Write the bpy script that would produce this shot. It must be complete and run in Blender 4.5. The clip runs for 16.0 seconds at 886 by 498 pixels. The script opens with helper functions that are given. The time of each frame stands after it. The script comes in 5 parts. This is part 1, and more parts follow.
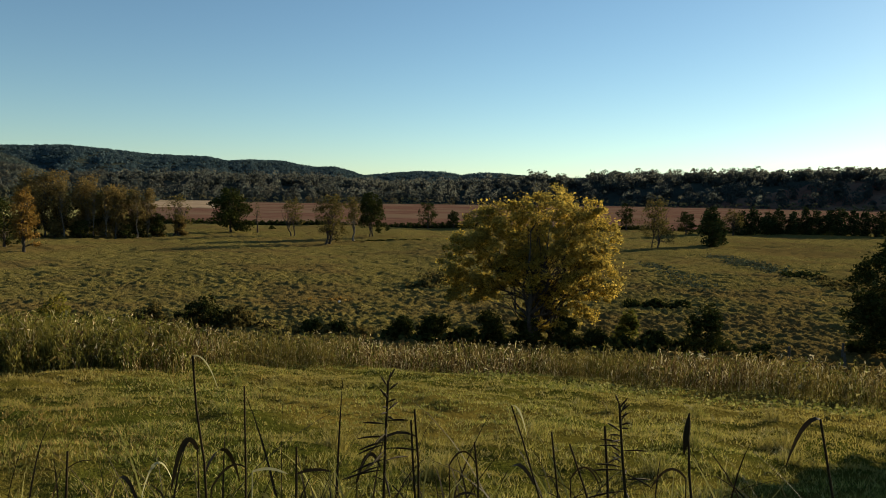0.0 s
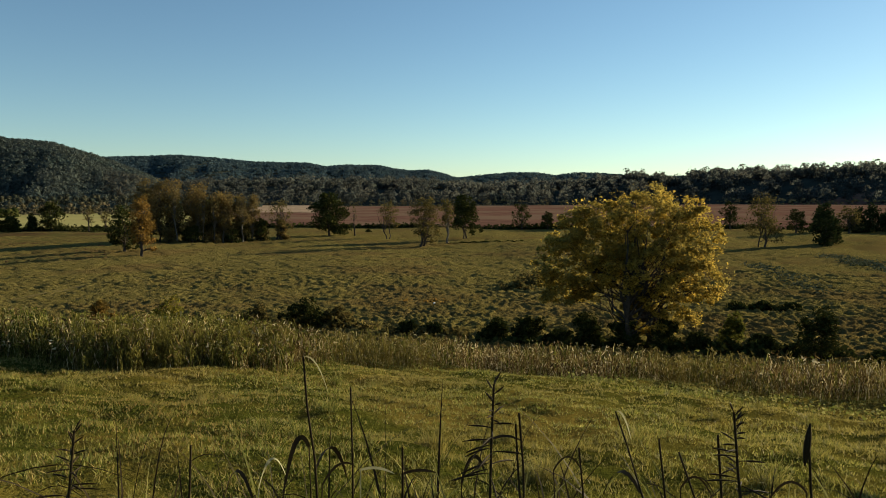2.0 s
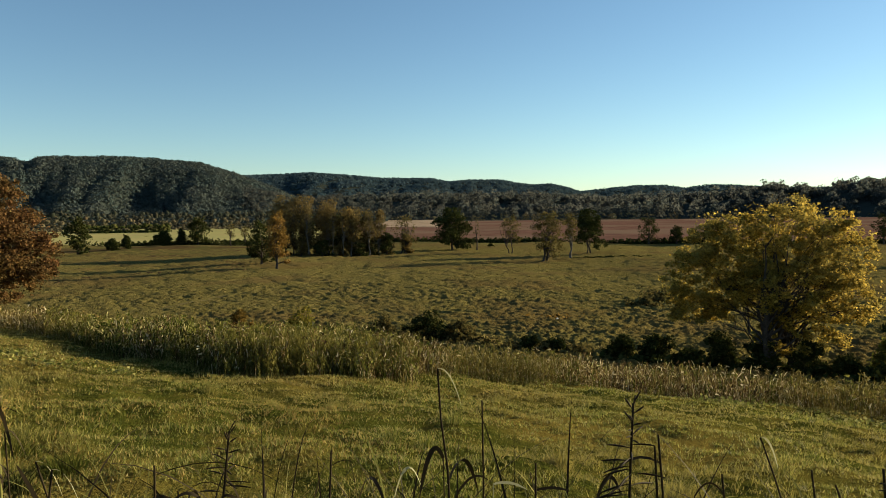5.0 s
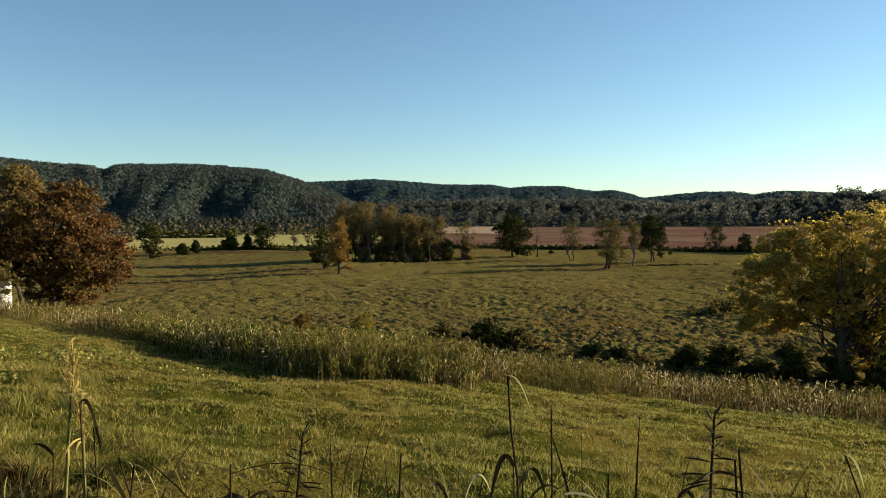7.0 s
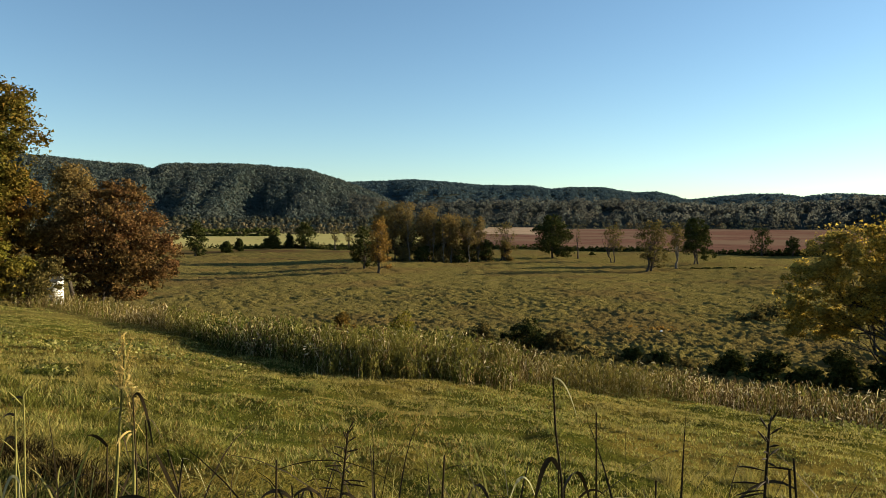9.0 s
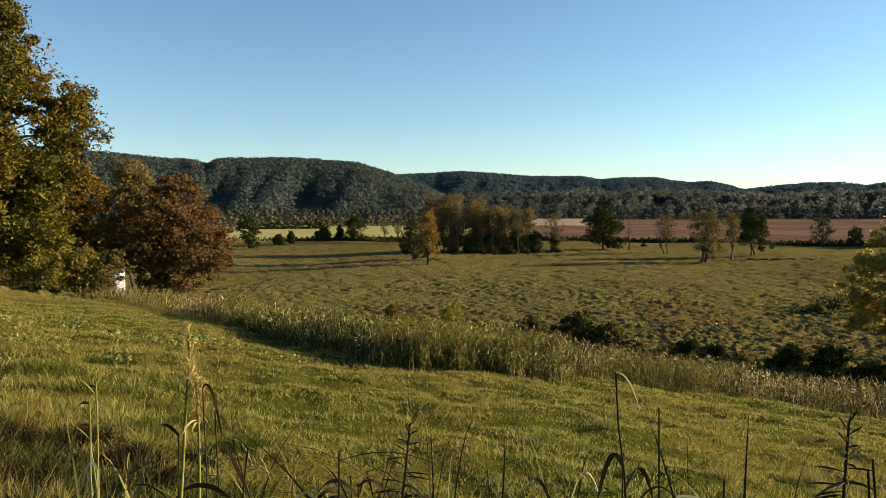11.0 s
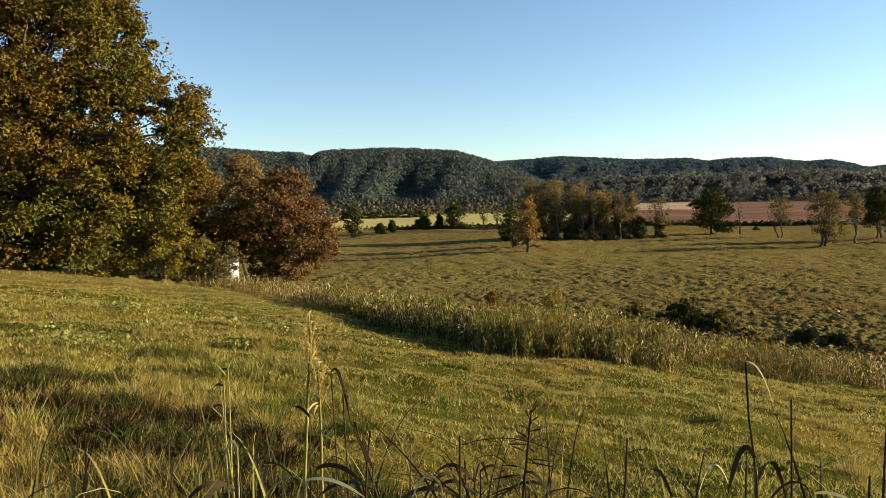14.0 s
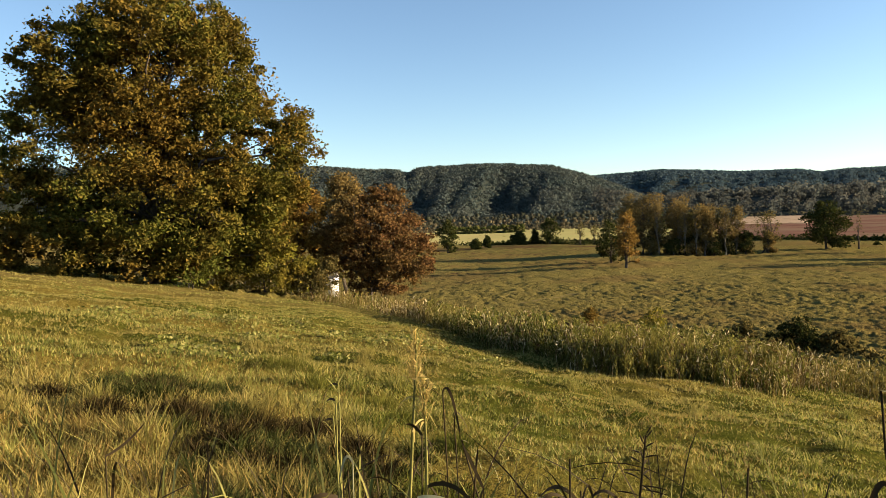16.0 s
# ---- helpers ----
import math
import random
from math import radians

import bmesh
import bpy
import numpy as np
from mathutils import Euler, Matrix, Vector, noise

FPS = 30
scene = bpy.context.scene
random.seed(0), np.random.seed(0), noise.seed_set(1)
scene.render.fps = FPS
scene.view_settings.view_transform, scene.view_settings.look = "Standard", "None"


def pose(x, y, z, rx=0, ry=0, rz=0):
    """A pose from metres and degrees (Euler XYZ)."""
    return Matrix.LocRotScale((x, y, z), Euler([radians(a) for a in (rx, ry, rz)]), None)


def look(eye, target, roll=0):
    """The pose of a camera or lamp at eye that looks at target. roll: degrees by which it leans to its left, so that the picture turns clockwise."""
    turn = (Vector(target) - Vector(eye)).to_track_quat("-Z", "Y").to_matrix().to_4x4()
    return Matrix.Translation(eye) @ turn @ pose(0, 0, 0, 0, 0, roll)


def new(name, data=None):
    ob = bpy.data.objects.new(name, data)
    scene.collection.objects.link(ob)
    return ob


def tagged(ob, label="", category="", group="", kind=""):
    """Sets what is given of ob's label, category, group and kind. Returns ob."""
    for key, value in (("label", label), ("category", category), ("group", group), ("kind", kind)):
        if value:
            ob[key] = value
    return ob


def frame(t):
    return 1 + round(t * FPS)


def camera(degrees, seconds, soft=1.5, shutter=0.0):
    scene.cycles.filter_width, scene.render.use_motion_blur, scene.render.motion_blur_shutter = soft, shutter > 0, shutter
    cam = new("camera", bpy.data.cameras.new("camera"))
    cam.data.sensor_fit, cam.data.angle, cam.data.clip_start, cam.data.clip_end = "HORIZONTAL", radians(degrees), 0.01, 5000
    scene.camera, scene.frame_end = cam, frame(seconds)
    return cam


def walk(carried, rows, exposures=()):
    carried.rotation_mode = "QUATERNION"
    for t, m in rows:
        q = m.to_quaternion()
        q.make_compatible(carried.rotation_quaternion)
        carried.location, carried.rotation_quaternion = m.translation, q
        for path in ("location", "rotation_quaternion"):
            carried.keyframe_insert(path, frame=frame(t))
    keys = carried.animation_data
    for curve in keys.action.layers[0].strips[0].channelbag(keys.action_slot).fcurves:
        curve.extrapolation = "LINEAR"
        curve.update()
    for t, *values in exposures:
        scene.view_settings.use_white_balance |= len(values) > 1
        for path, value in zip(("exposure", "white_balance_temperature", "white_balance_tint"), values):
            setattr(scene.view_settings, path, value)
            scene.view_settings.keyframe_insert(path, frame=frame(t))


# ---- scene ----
EYE = 1.6
cam = camera(63.9, 16.0, soft=0.4)
# seconds, x, y, z from the first eye, yaw, pitch, lean
PATH = [
    (0.0, -0.073, -0.004, -0.01, 0.0, -4.4, -0.8),
    (0.5, -0.069, -0.005, -0.005, 1.77, -4.43, -0.61),
    (1.0, -0.078, -0.006, -0.004, 3.52, -4.63, -0.26),
    (1.5, -0.092, -0.008, -0.003, 5.57, -4.38, 0.05),
    (2.0, -0.101, -0.014, -0.003, 7.49, -4.3, 0.23),
    (2.5, -0.11, -0.021, -0.003, 9.58, -3.82, 0.47),
    (3.0, -0.117, -0.032, -0.002, 11.75, -3.2, 0.63),
    (3.5, -0.116, -0.045, -0.001, 13.66, -2.83, 0.62),
    (4.0, -0.125, -0.039, -0.001, 14.58, -2.88, 0.66),
    (4.5, -0.131, -0.036, 0.0, 15.62, -3.3, 0.62),
    (5.0, -0.136, -0.036, 0.0, 17.31, -3.08, 0.58),
    (7.5, -0.18, -0.046, -0.002, 22.75, -2.48, 0.3),
    (8.0, -0.183, -0.044, -0.002, 23.14, -2.46, 0.16),
    (8.5, -0.187, -0.039, -0.003, 23.63, -2.45, 0.02),
    (9.0, -0.197, -0.046, -0.003, 25.34, -2.47, -0.04),
    (11.5, -0.242, -0.056, 0.002, 29.98, -3.13, 0.54),
    (12.0, -0.247, -0.053, 0.002, 30.9, -3.14, 0.71),
    (12.5, -0.255, -0.053, -0.003, 32.04, -3.58, 0.8),
    (13.0, -0.266, -0.063, -0.004, 33.9, -4.05, 1.03),
    (13.5, -0.276, -0.076, -0.004, 35.3, -4.69, 1.37),
    (14.0, -0.288, -0.09, 0.001, 37.18, -4.01, 1.55),
    (14.5, -0.301, -0.105, 0.008, 39.95, -3.31, 1.68),
    (15.0, -0.306, -0.105, 0.012, 41.07, -2.89, 1.87),
    (15.5, -0.313, -0.113, 0.01, 42.36, -2.34, 1.96),
    (16.0, -0.317, -0.129, 0.019, 44.83, -2.54, 1.96),
]
EXPOSURES = [(0.0, 0.97, 6750, 1), (5.0, 1.23, 6700, 2), (9.0, 1.45, 6700, 4), (12.5, 1.61, 6900, 8), (16.0, 1.86, 7100, 12)]
walk(cam, [(t, pose(x, y, EYE + z, 90 + pitch, lean, yaw)) for t, x, y, z, yaw, pitch, lean in PATH], EXPOSURES)

# ---- light ----
SUN_AZ, SUN_EL = 48.6, 14.0  # degrees to the right of +y, degrees above the horizon
world = bpy.data.worlds.new("sky")
scene.world = world
world.use_nodes = True
sky = world.node_tree.nodes.new("ShaderNodeTexSky")
sky.sky_type, sky.sun_disc = "NISHITA", False
sky.sun_elevation, sky.sun_rotation = radians(SUN_EL), radians(SUN_AZ)
sky.air_density, sky.dust_density, sky.ozone_density = 0.9, 0.1, 1.6
background = world.node_tree.nodes["Background"]
background.inputs["Strength"].default_value = 0.062
cool = world.node_tree.nodes.new("ShaderNodeMix")
cool.data_type, cool.blend_type = "RGBA", "MULTIPLY"
cool.inputs[0].default_value, cool.inputs[7].default_value = 1.0, (0.86, 0.98, 1.08, 1)
world.node_tree.links.new(sky.outputs[0], cool.inputs[6])
world.node_tree.links.new(cool.outputs[2], background.inputs["Color"])
sun = new("sun", bpy.data.lights.new("sun", "SUN"))
sun.data.energy, sun.data.angle, sun.data.color = 5.0, radians(0.6), (1.0, 0.82, 0.58)
sun_dir = Vector((math.sin(radians(SUN_AZ)) * math.cos(radians(SUN_EL)), math.cos(radians(SUN_AZ)) * math.cos(radians(SUN_EL)), math.sin(radians(SUN_EL))))
sun.matrix_world = look(sun_dir * 50, (0, 0, 0))

# ---- materials ----
def nodes_of(name):
    m = bpy.data.materials.new(name)
    m.use_nodes = True
    t = m.node_tree
    t.nodes.clear()
    out = t.nodes.new("ShaderNodeOutputMaterial")
    return m, t, out


def node(t, kind, ins=None, operation=None, interpolation_type=None):
    n = t.nodes.new(kind)
    if operation:
        n.operation = operation
    if interpolation_type:
        n.interpolation_type = interpolation_type
    for k, v in (ins or {}).items():
        if hasattr(v, "links"):
            t.links.new(v, n.inputs[k])
        else:
            n.inputs[k].default_value = v
    return n


def noise_out(t, scale, detail=4.0, rough=0.6, vector=None, out="Fac"):
    n = node(t, "ShaderNodeTexNoise", {"Scale": scale, "Detail": detail, "Roughness": rough})
    if vector is not None:
        t.links.new(vector, n.inputs["Vector"])
    return n.outputs[out]


def ramp(t, fac, stops):
    r = t.nodes.new("ShaderNodeValToRGB")
    while len(r.color_ramp.elements) < len(stops):
        r.color_ramp.elements.new(0.5)
    for e, (p, c) in zip(r.color_ramp.elements, stops):
        e.position, e.color = p, (*c, 1)
    t.links.new(fac, r.inputs[0])
    return r.outputs[0]


def mix(t, fac, a, b, blend="MIX"):
    m = t.nodes.new("ShaderNodeMix")
    m.data_type, m.blend_type = "RGBA", blend
    for sock, v in ((m.inputs[0], fac), (m.inputs[6], a), (m.inputs[7], b)):
        if hasattr(v, "links"):
            t.links.new(v, sock)
        else:
            sock.default_value = v if isinstance(v, (int, float)) else (*v, 1)
    return m.outputs[2]


def maprange(t, v, a, b, c=0.0, d=1.0):
    n = node(t, "ShaderNodeMapRange", {"Value": v, "From Min": a, "From Max": b, "To Min": c, "To Max": d}, interpolation_type="SMOOTHSTEP")
    return n.outputs[0]


def position(t):
    return t.nodes.new("ShaderNodeNewGeometry").outputs["Position"]


def leafy(name, stops, zone=None, zone_scale=0.25, through_light=0.35, spread=0.5, gloss=0.0):
    """Leaves and blades: colour by island, drifting over the plant, lit from both sides."""
    m, t, out = nodes_of(name)
    geo = t.nodes.new("ShaderNodeNewGeometry")
    col = ramp(t, geo.outputs["Random Per Island"], stops)
    if zone:
        n = noise_out(t, zone_scale, 3, 0.6, geo.outputs["Position"])
        col = mix(t, maprange(t, n, 0.5 - spread * 0.3, 0.5 + spread * 0.3), col, mix(t, 0.75, col, zone))
    fine = noise_out(t, 2.6, 5, 0.75, geo.outputs["Position"])
    col = mix(t, 1.0, col, ramp(t, fine, [(0.3, (0.6, 0.6, 0.6)), (0.7, (1.25, 1.25, 1.2))]), "MULTIPLY")
    d = node(t, "ShaderNodeBsdfPrincipled", {"Base Color": col, "Roughness": 0.6, "Specular IOR Level": gloss})
    tr = node(t, "ShaderNodeBsdfTranslucent", {"Color": col})
    mx = node(t, "ShaderNodeMixShader", {0: through_light, 1: d.outputs[0], 2: tr.outputs[0]})
    t.links.new(mx.outputs[0], out.inputs[0])
    return m


def rough_surface(name, stops, scale, bump=0.3, bump_scale=None, rough=0.9, second=None, second_scale=1.0):
    m, t, out = nodes_of(name)
    p = position(t)
    col = ramp(t, noise_out(t, scale, 6, 0.65, p), stops)
    if second:
        col = mix(t, maprange(t, noise_out(t, second_scale, 3, 0.55, p), 0.42, 0.62), col, second)
    b = node(t, "ShaderNodeBump", {"Strength": bump, "Distance": 0.05, "Height": noise_out(t, bump_scale or scale * 3, 4, 0.7, p)})
    d = node(t, "ShaderNodeBsdfPrincipled", {"Base Color": col, "Roughness": rough, "Normal": b.outputs[0], "Specular IOR Level": 0.0})
    t.links.new(d.outputs[0], out.inputs[0])
    return m


def ground_material():
    m, t, out = nodes_of("ground")
    p = position(t)
    sep = node(t, "ShaderNodeSeparateXYZ", {0: p})
    flat = node(t, "ShaderNodeCombineXYZ", {0: sep.outputs[0], 1: sep.outputs[1]})
    r = node(t, "ShaderNodeVectorMath", {0: flat.outputs[0]}, operation="LENGTH").outputs["Value"]
    lawn = ramp(t, noise_out(t, 1.3, 6, 0.7, p), [(0.3, (0.028, 0.037, 0.006)), (0.5, (0.052, 0.056, 0.009)), (0.68, (0.09, 0.068, 0.015))])
    lawn = mix(t, maprange(t, noise_out(t, 0.16, 3, 0.5, p), 0.42, 0.6), lawn, (0.12, 0.09, 0.02))
    past = ramp(t, noise_out(t, 2.2, 8, 0.75, p), [(0.32, (0.06, 0.053, 0.016)), (0.5, (0.12, 0.1, 0.03)), (0.68, (0.195, 0.148, 0.056))])
    past = mix(t, maprange(t, noise_out(t, 0.05, 4, 0.6, p), 0.45, 0.62), past, (0.115, 0.084, 0.03))
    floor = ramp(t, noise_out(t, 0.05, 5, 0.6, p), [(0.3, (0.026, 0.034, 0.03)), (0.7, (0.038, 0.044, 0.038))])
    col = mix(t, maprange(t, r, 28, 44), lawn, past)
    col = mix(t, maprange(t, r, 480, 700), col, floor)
    b1 = node(t, "ShaderNodeBump", {"Strength": 0.9, "Distance": 0.12, "Height": noise_out(t, 6.0, 5, 0.7, p)})
    b2 = node(t, "ShaderNodeBump", {"Strength": 0.6, "Distance": 0.3, "Height": noise_out(t, 2.2, 5, 0.75, p), "Normal": b1.outputs[0]})
    d = node(t, "ShaderNodeBsdfPrincipled", {"Base Color": col, "Roughness": 0.95, "Normal": b2.outputs[0], "Specular IOR Level": 0.0, "Sheen Weight": 0.01, "Sheen Roughness": 0.5, "Sheen Tint": (0.8, 0.7, 0.3, 1)})
    t.links.new(d.outputs[0], out.inputs[0])
    return m


GROUND = ground_material()
BARK = rough_surface("bark", [(0.3, (0.032, 0.026, 0.02)), (0.7, (0.095, 0.08, 0.065))], 6.0, 0.8)
PALE_BARK = rough_surface("pale_bark", [(0.3, (0.07, 0.06, 0.048)), (0.7, (0.2, 0.18, 0.145))], 3.0, 0.6)
YELLOW_LEAF = leafy("yellow_leaves", [(0.0, (0.08, 0.075, 0.022)), (0.3, (0.27, 0.2, 0.042)), (0.7, (0.54, 0.37, 0.065)), (0.9, (0.68, 0.48, 0.1)), (1.0, (0.38, 0.31, 0.09))], (0.26, 0.215, 0.065), 0.3, 0.52)
OAK_LEAF = leafy("oak_leaves", [(0.0, (0.036, 0.047, 0.009)), (0.5, (0.075, 0.08, 0.015)), (0.85, (0.12, 0.11, 0.023)), (1.0, (0.17, 0.125, 0.028))], (0.14, 0.082, 0.018), 0.15, 0.2, 0.5)
GREEN_LEAF = leafy("green_leaves", [(0.0, (0.04, 0.06, 0.012)), (0.6, (0.085, 0.105, 0.02)), (1.0, (0.16, 0.15, 0.04))], (0.13, 0.12, 0.025), 0.3, 0.35)
SHRUB_LEAF = leafy("shrub_leaves", [(0.0, (0.085, 0.09, 0.016)), (0.6, (0.19, 0.175, 0.03)), (1.0, (0.29, 0.24, 0.048))], (0.2, 0.15, 0.03), 0.4, 0.38)
RED_LEAF = leafy("russet_leaves", [(0.0, (0.06, 0.036, 0.018)), (0.5, (0.15, 0.077, 0.034)), (0.85, (0.25, 0.135, 0.055)), (1.0, (0.17, 0.12, 0.045))], (0.12, 0.086, 0.03), 0.3, 0.28)
ORANGE_LEAF = leafy("orange_leaves", [(0.0, (0.14, 0.088, 0.028)), (0.6, (0.27, 0.155, 0.042)), (1.0, (0.38, 0.23, 0.07))], (0.15, 0.1, 0.026), 0.3, 0.35)
OCHRE_LEAF = leafy("ochre_leaves", [(0.0, (0.09, 0.07, 0.03)), (0.6, (0.205, 0.142, 0.05)), (1.0, (0.32, 0.225, 0.08))], (0.12, 0.098, 0.045), 0.15, 0.38)
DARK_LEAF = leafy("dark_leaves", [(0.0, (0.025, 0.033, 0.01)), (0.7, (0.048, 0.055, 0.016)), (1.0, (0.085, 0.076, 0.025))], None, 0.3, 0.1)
CEDAR_LEAF = leafy("cedar_needles", [(0.0, (0.02, 0.03, 0.012)), (0.7, (0.04, 0.052, 0.018)), (1.0, (0.075, 0.065, 0.03))], None, 0.3, 0.15)
DUSTY_LEAF = leafy("dusty_brown_leaves", [(0.0, (0.06, 0.055, 0.02)), (0.6, (0.12, 0.1, 0.035)), (1.0, (0.19, 0.14, 0.05))], None, 0.3, 0.3)
# river wood: a little aerial haze is mixed into the leaf colour
HAZED_WOOD = leafy("hazed_wood_leaves", [(0.0, (0.06, 0.074, 0.074)), (0.5, (0.074, 0.087, 0.083)), (0.85, (0.088, 0.095, 0.083)), (1.0, (0.12, 0.106, 0.08))], (0.088, 0.088, 0.076), 0.02, 0.72, 0.5, 0.0)
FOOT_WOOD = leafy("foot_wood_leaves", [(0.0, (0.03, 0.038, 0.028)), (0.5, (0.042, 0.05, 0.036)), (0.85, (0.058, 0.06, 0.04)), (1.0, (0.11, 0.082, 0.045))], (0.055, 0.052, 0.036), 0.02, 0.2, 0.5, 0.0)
# hill and far ridge: distance haze painted as blue into the leaf colours
HAZED_HILL = leafy("hazed_hill_leaves", [(0.0, (0.05, 0.07, 0.069)), (0.5, (0.055, 0.076, 0.073)), (0.85, (0.061, 0.079, 0.072)), (1.0, (0.08, 0.083, 0.07))], (0.07, 0.08, 0.072), 0.014, 0.3, 0.5, 0.0)
HAZED_RIDGE = leafy("hazed_ridge_leaves", [(0.0, (0.048, 0.08, 0.096)), (0.5, (0.056, 0.088, 0.102)), (1.0, (0.066, 0.094, 0.105))], (0.062, 0.09, 0.103), 0.01, 0.3, 0.5, 0.0)
PASTURE_BLADE = leafy("pasture_blades", [(0.0, (0.055, 0.052, 0.016)), (0.6, (0.12, 0.102, 0.034)), (1.0, (0.24, 0.19, 0.08))], (0.15, 0.108, 0.038), 0.05, 0.66, 0.4)
WILLOW = leafy("bank_shrub_leaves", [(0.0, (0.08, 0.085, 0.05)), (0.6, (0.14, 0.14, 0.085)), (1.0, (0.2, 0.17, 0.1))], (0.12, 0.09, 0.05), 0.03, 0.2, 0.5, 0.0)
TAN_SCRUB = leafy("tan_scrub_leaves", [(0.0, (0.075, 0.062, 0.04)), (0.6, (0.12, 0.1, 0.06)), (1.0, (0.18, 0.145, 0.085))], (0.09, 0.085, 0.05), 0.03, 0.25, 0.5, 0.0)
RUST_LEAF = leafy("rusty_leaves", [(0.0, (0.09, 0.062, 0.018)), (0.6, (0.2, 0.115, 0.03)), (1.0, (0.31, 0.18, 0.046))], (0.15, 0.105, 0.026), 0.4, 0.35)
LAWN_BLADE = leafy("lawn_blades", [(0.0, (0.052, 0.068, 0.012)), (0.45, (0.18, 0.195, 0.04)), (0.8, (0.32, 0.285, 0.08)), (1.0, (0.36, 0.315, 0.12))], (0.25, 0.2, 0.058), 0.22, 0.42, 0.4, 0.1)
TALL_BLADE = leafy("tall_grass_blades", [(0.0, (0.016, 0.024, 0.006)), (0.5, (0.075, 0.092, 0.018)), (0.8, (0.24, 0.225, 0.055)), (1.0, (0.62, 0.54, 0.26))], (0.15, 0.13, 0.032), 0.2, 0.32, 0.4)
BROWN_BLADE = leafy("brown_weed_blades", [(0.0, (0.045, 0.03, 0.015)), (0.4, (0.14, 0.09, 0.04)), (0.75, (0.27, 0.2, 0.075)), (1.0, (0.8, 0.68, 0.44))], (0.16, 0.135, 0.034), 0.25, 0.25, 0.4)
# near-black brown that paints the shade in gaps between grass clumps
SHADE_TUFT = leafy("shade_brown_tufts", [(0.0, (0.014, 0.011, 0.005)), (0.7, (0.032, 0.024, 0.01)), (1.0, (0.08, 0.06, 0.026))], None, 1, 0.1)
BRAMBLE = leafy("grey_green_brambles", [(0.0, (0.05, 0.062, 0.035)), (0.6, (0.09, 0.1, 0.06)), (1.0, (0.14, 0.14, 0.09))], None, 1, 0.15)
STALK = leafy("dry_dark_stalks", [(0.0, (0.018, 0.014, 0.008)), (1.0, (0.05, 0.036, 0.018))], None, 1, 0.12, 0.5, 0.05)
DRY_LAWN = leafy("dry_lawn_blades", [(0.0, (0.13, 0.1, 0.027)), (0.6, (0.26, 0.2, 0.058)), (1.0, (0.4, 0.31, 0.12))], (0.3, 0.2, 0.06), 0.3, 0.4, 0.4, 0.1)
DRY_TUFT = leafy("dry_grass_tufts", [(0.0, (0.075, 0.052, 0.016)), (0.6, (0.15, 0.108, 0.034)), (1.0, (0.24, 0.18, 0.065))], None, 1, 0.3)
CREEPER = leafy("pale_weed_leaves", [(0.0, (0.1, 0.115, 0.025)), (0.6, (0.19, 0.19, 0.055)), (1.0, (0.34, 0.31, 0.12))], None, 1, 0.35)
GREEN_STALK = leafy("green_stalks", [(0.0, (0.11, 0.12, 0.032)), (1.0, (0.3, 0.27, 0.095))], None, 1, 0.3)
PALE_LEAF = leafy("pale_dry_leaves", [(0.0, (0.25, 0.25, 0.13)), (1.0, (0.45, 0.42, 0.26))], None, 1, 0.3)
STRAW = leafy("straw_seed_heads", [(0.0, (0.42, 0.31, 0.1)), (1.0, (0.66, 0.52, 0.21))], None, 1, 0.45)
CROP = rough_surface("russet_crop", [(0.3, (0.085, 0.046, 0.034)), (0.7, (0.165, 0.09, 0.066))], 0.12, 0.8, 1.5, 0.95, (0.15, 0.1, 0.07), 0.02)
HAY = rough_surface("pale_hay_meadow", [(0.3, (0.25, 0.23, 0.088)), (0.7, (0.33, 0.3, 0.12))], 0.06, 0.4, 1.5, 0.95, (0.31, 0.265, 0.11), 0.02)
STUBBLE = rough_surface("pale_tan_stubble", [(0.3, (0.26, 0.19, 0.13)), (0.7, (0.36, 0.27, 0.19))], 0.08, 0.4, 1.5, 0.95, (0.24, 0.18, 0.12), 0.02)
ROUGH = rough_surface("rough_brown_grass", [(0.3, (0.05, 0.034, 0.015)), (0.7, (0.11, 0.072, 0.033))], 0.5, 0.8, 2.5, 0.95, (0.085, 0.075, 0.025), 0.06)
WORN = rough_surface("worn_tan_ground", [(0.3, (0.1, 0.08, 0.03)), (0.7, (0.18, 0.14, 0.058))], 0.8, 0.6, 3.0, 0.95, (0.12, 0.105, 0.034), 0.2)
MUD = rough_surface("damp_gravel", [(0.3, (0.12, 0.12, 0.12)), (0.7, (0.26, 0.25, 0.24))], 1.5, 0.4, 8, 0.6)
POST_WOOD = rough_surface("grey_post_wood", [(0.3, (0.05, 0.045, 0.04)), (0.7, (0.13, 0.12, 0.1))], 8, 0.5)
WHITE_PAINT = rough_surface("white_paint", [(0.3, (0.72, 0.72, 0.7)), (0.7, (0.82, 0.82, 0.8))], 3, 0.1)
ROOF_TIN = rough_surface("grey_roof", [(0.3, (0.2, 0.2, 0.2)), (0.7, (0.32, 0.32, 0.32))], 2, 0.2, rough=0.5)


# ---- mesh helpers ----
RNG = np.random.default_rng(7)


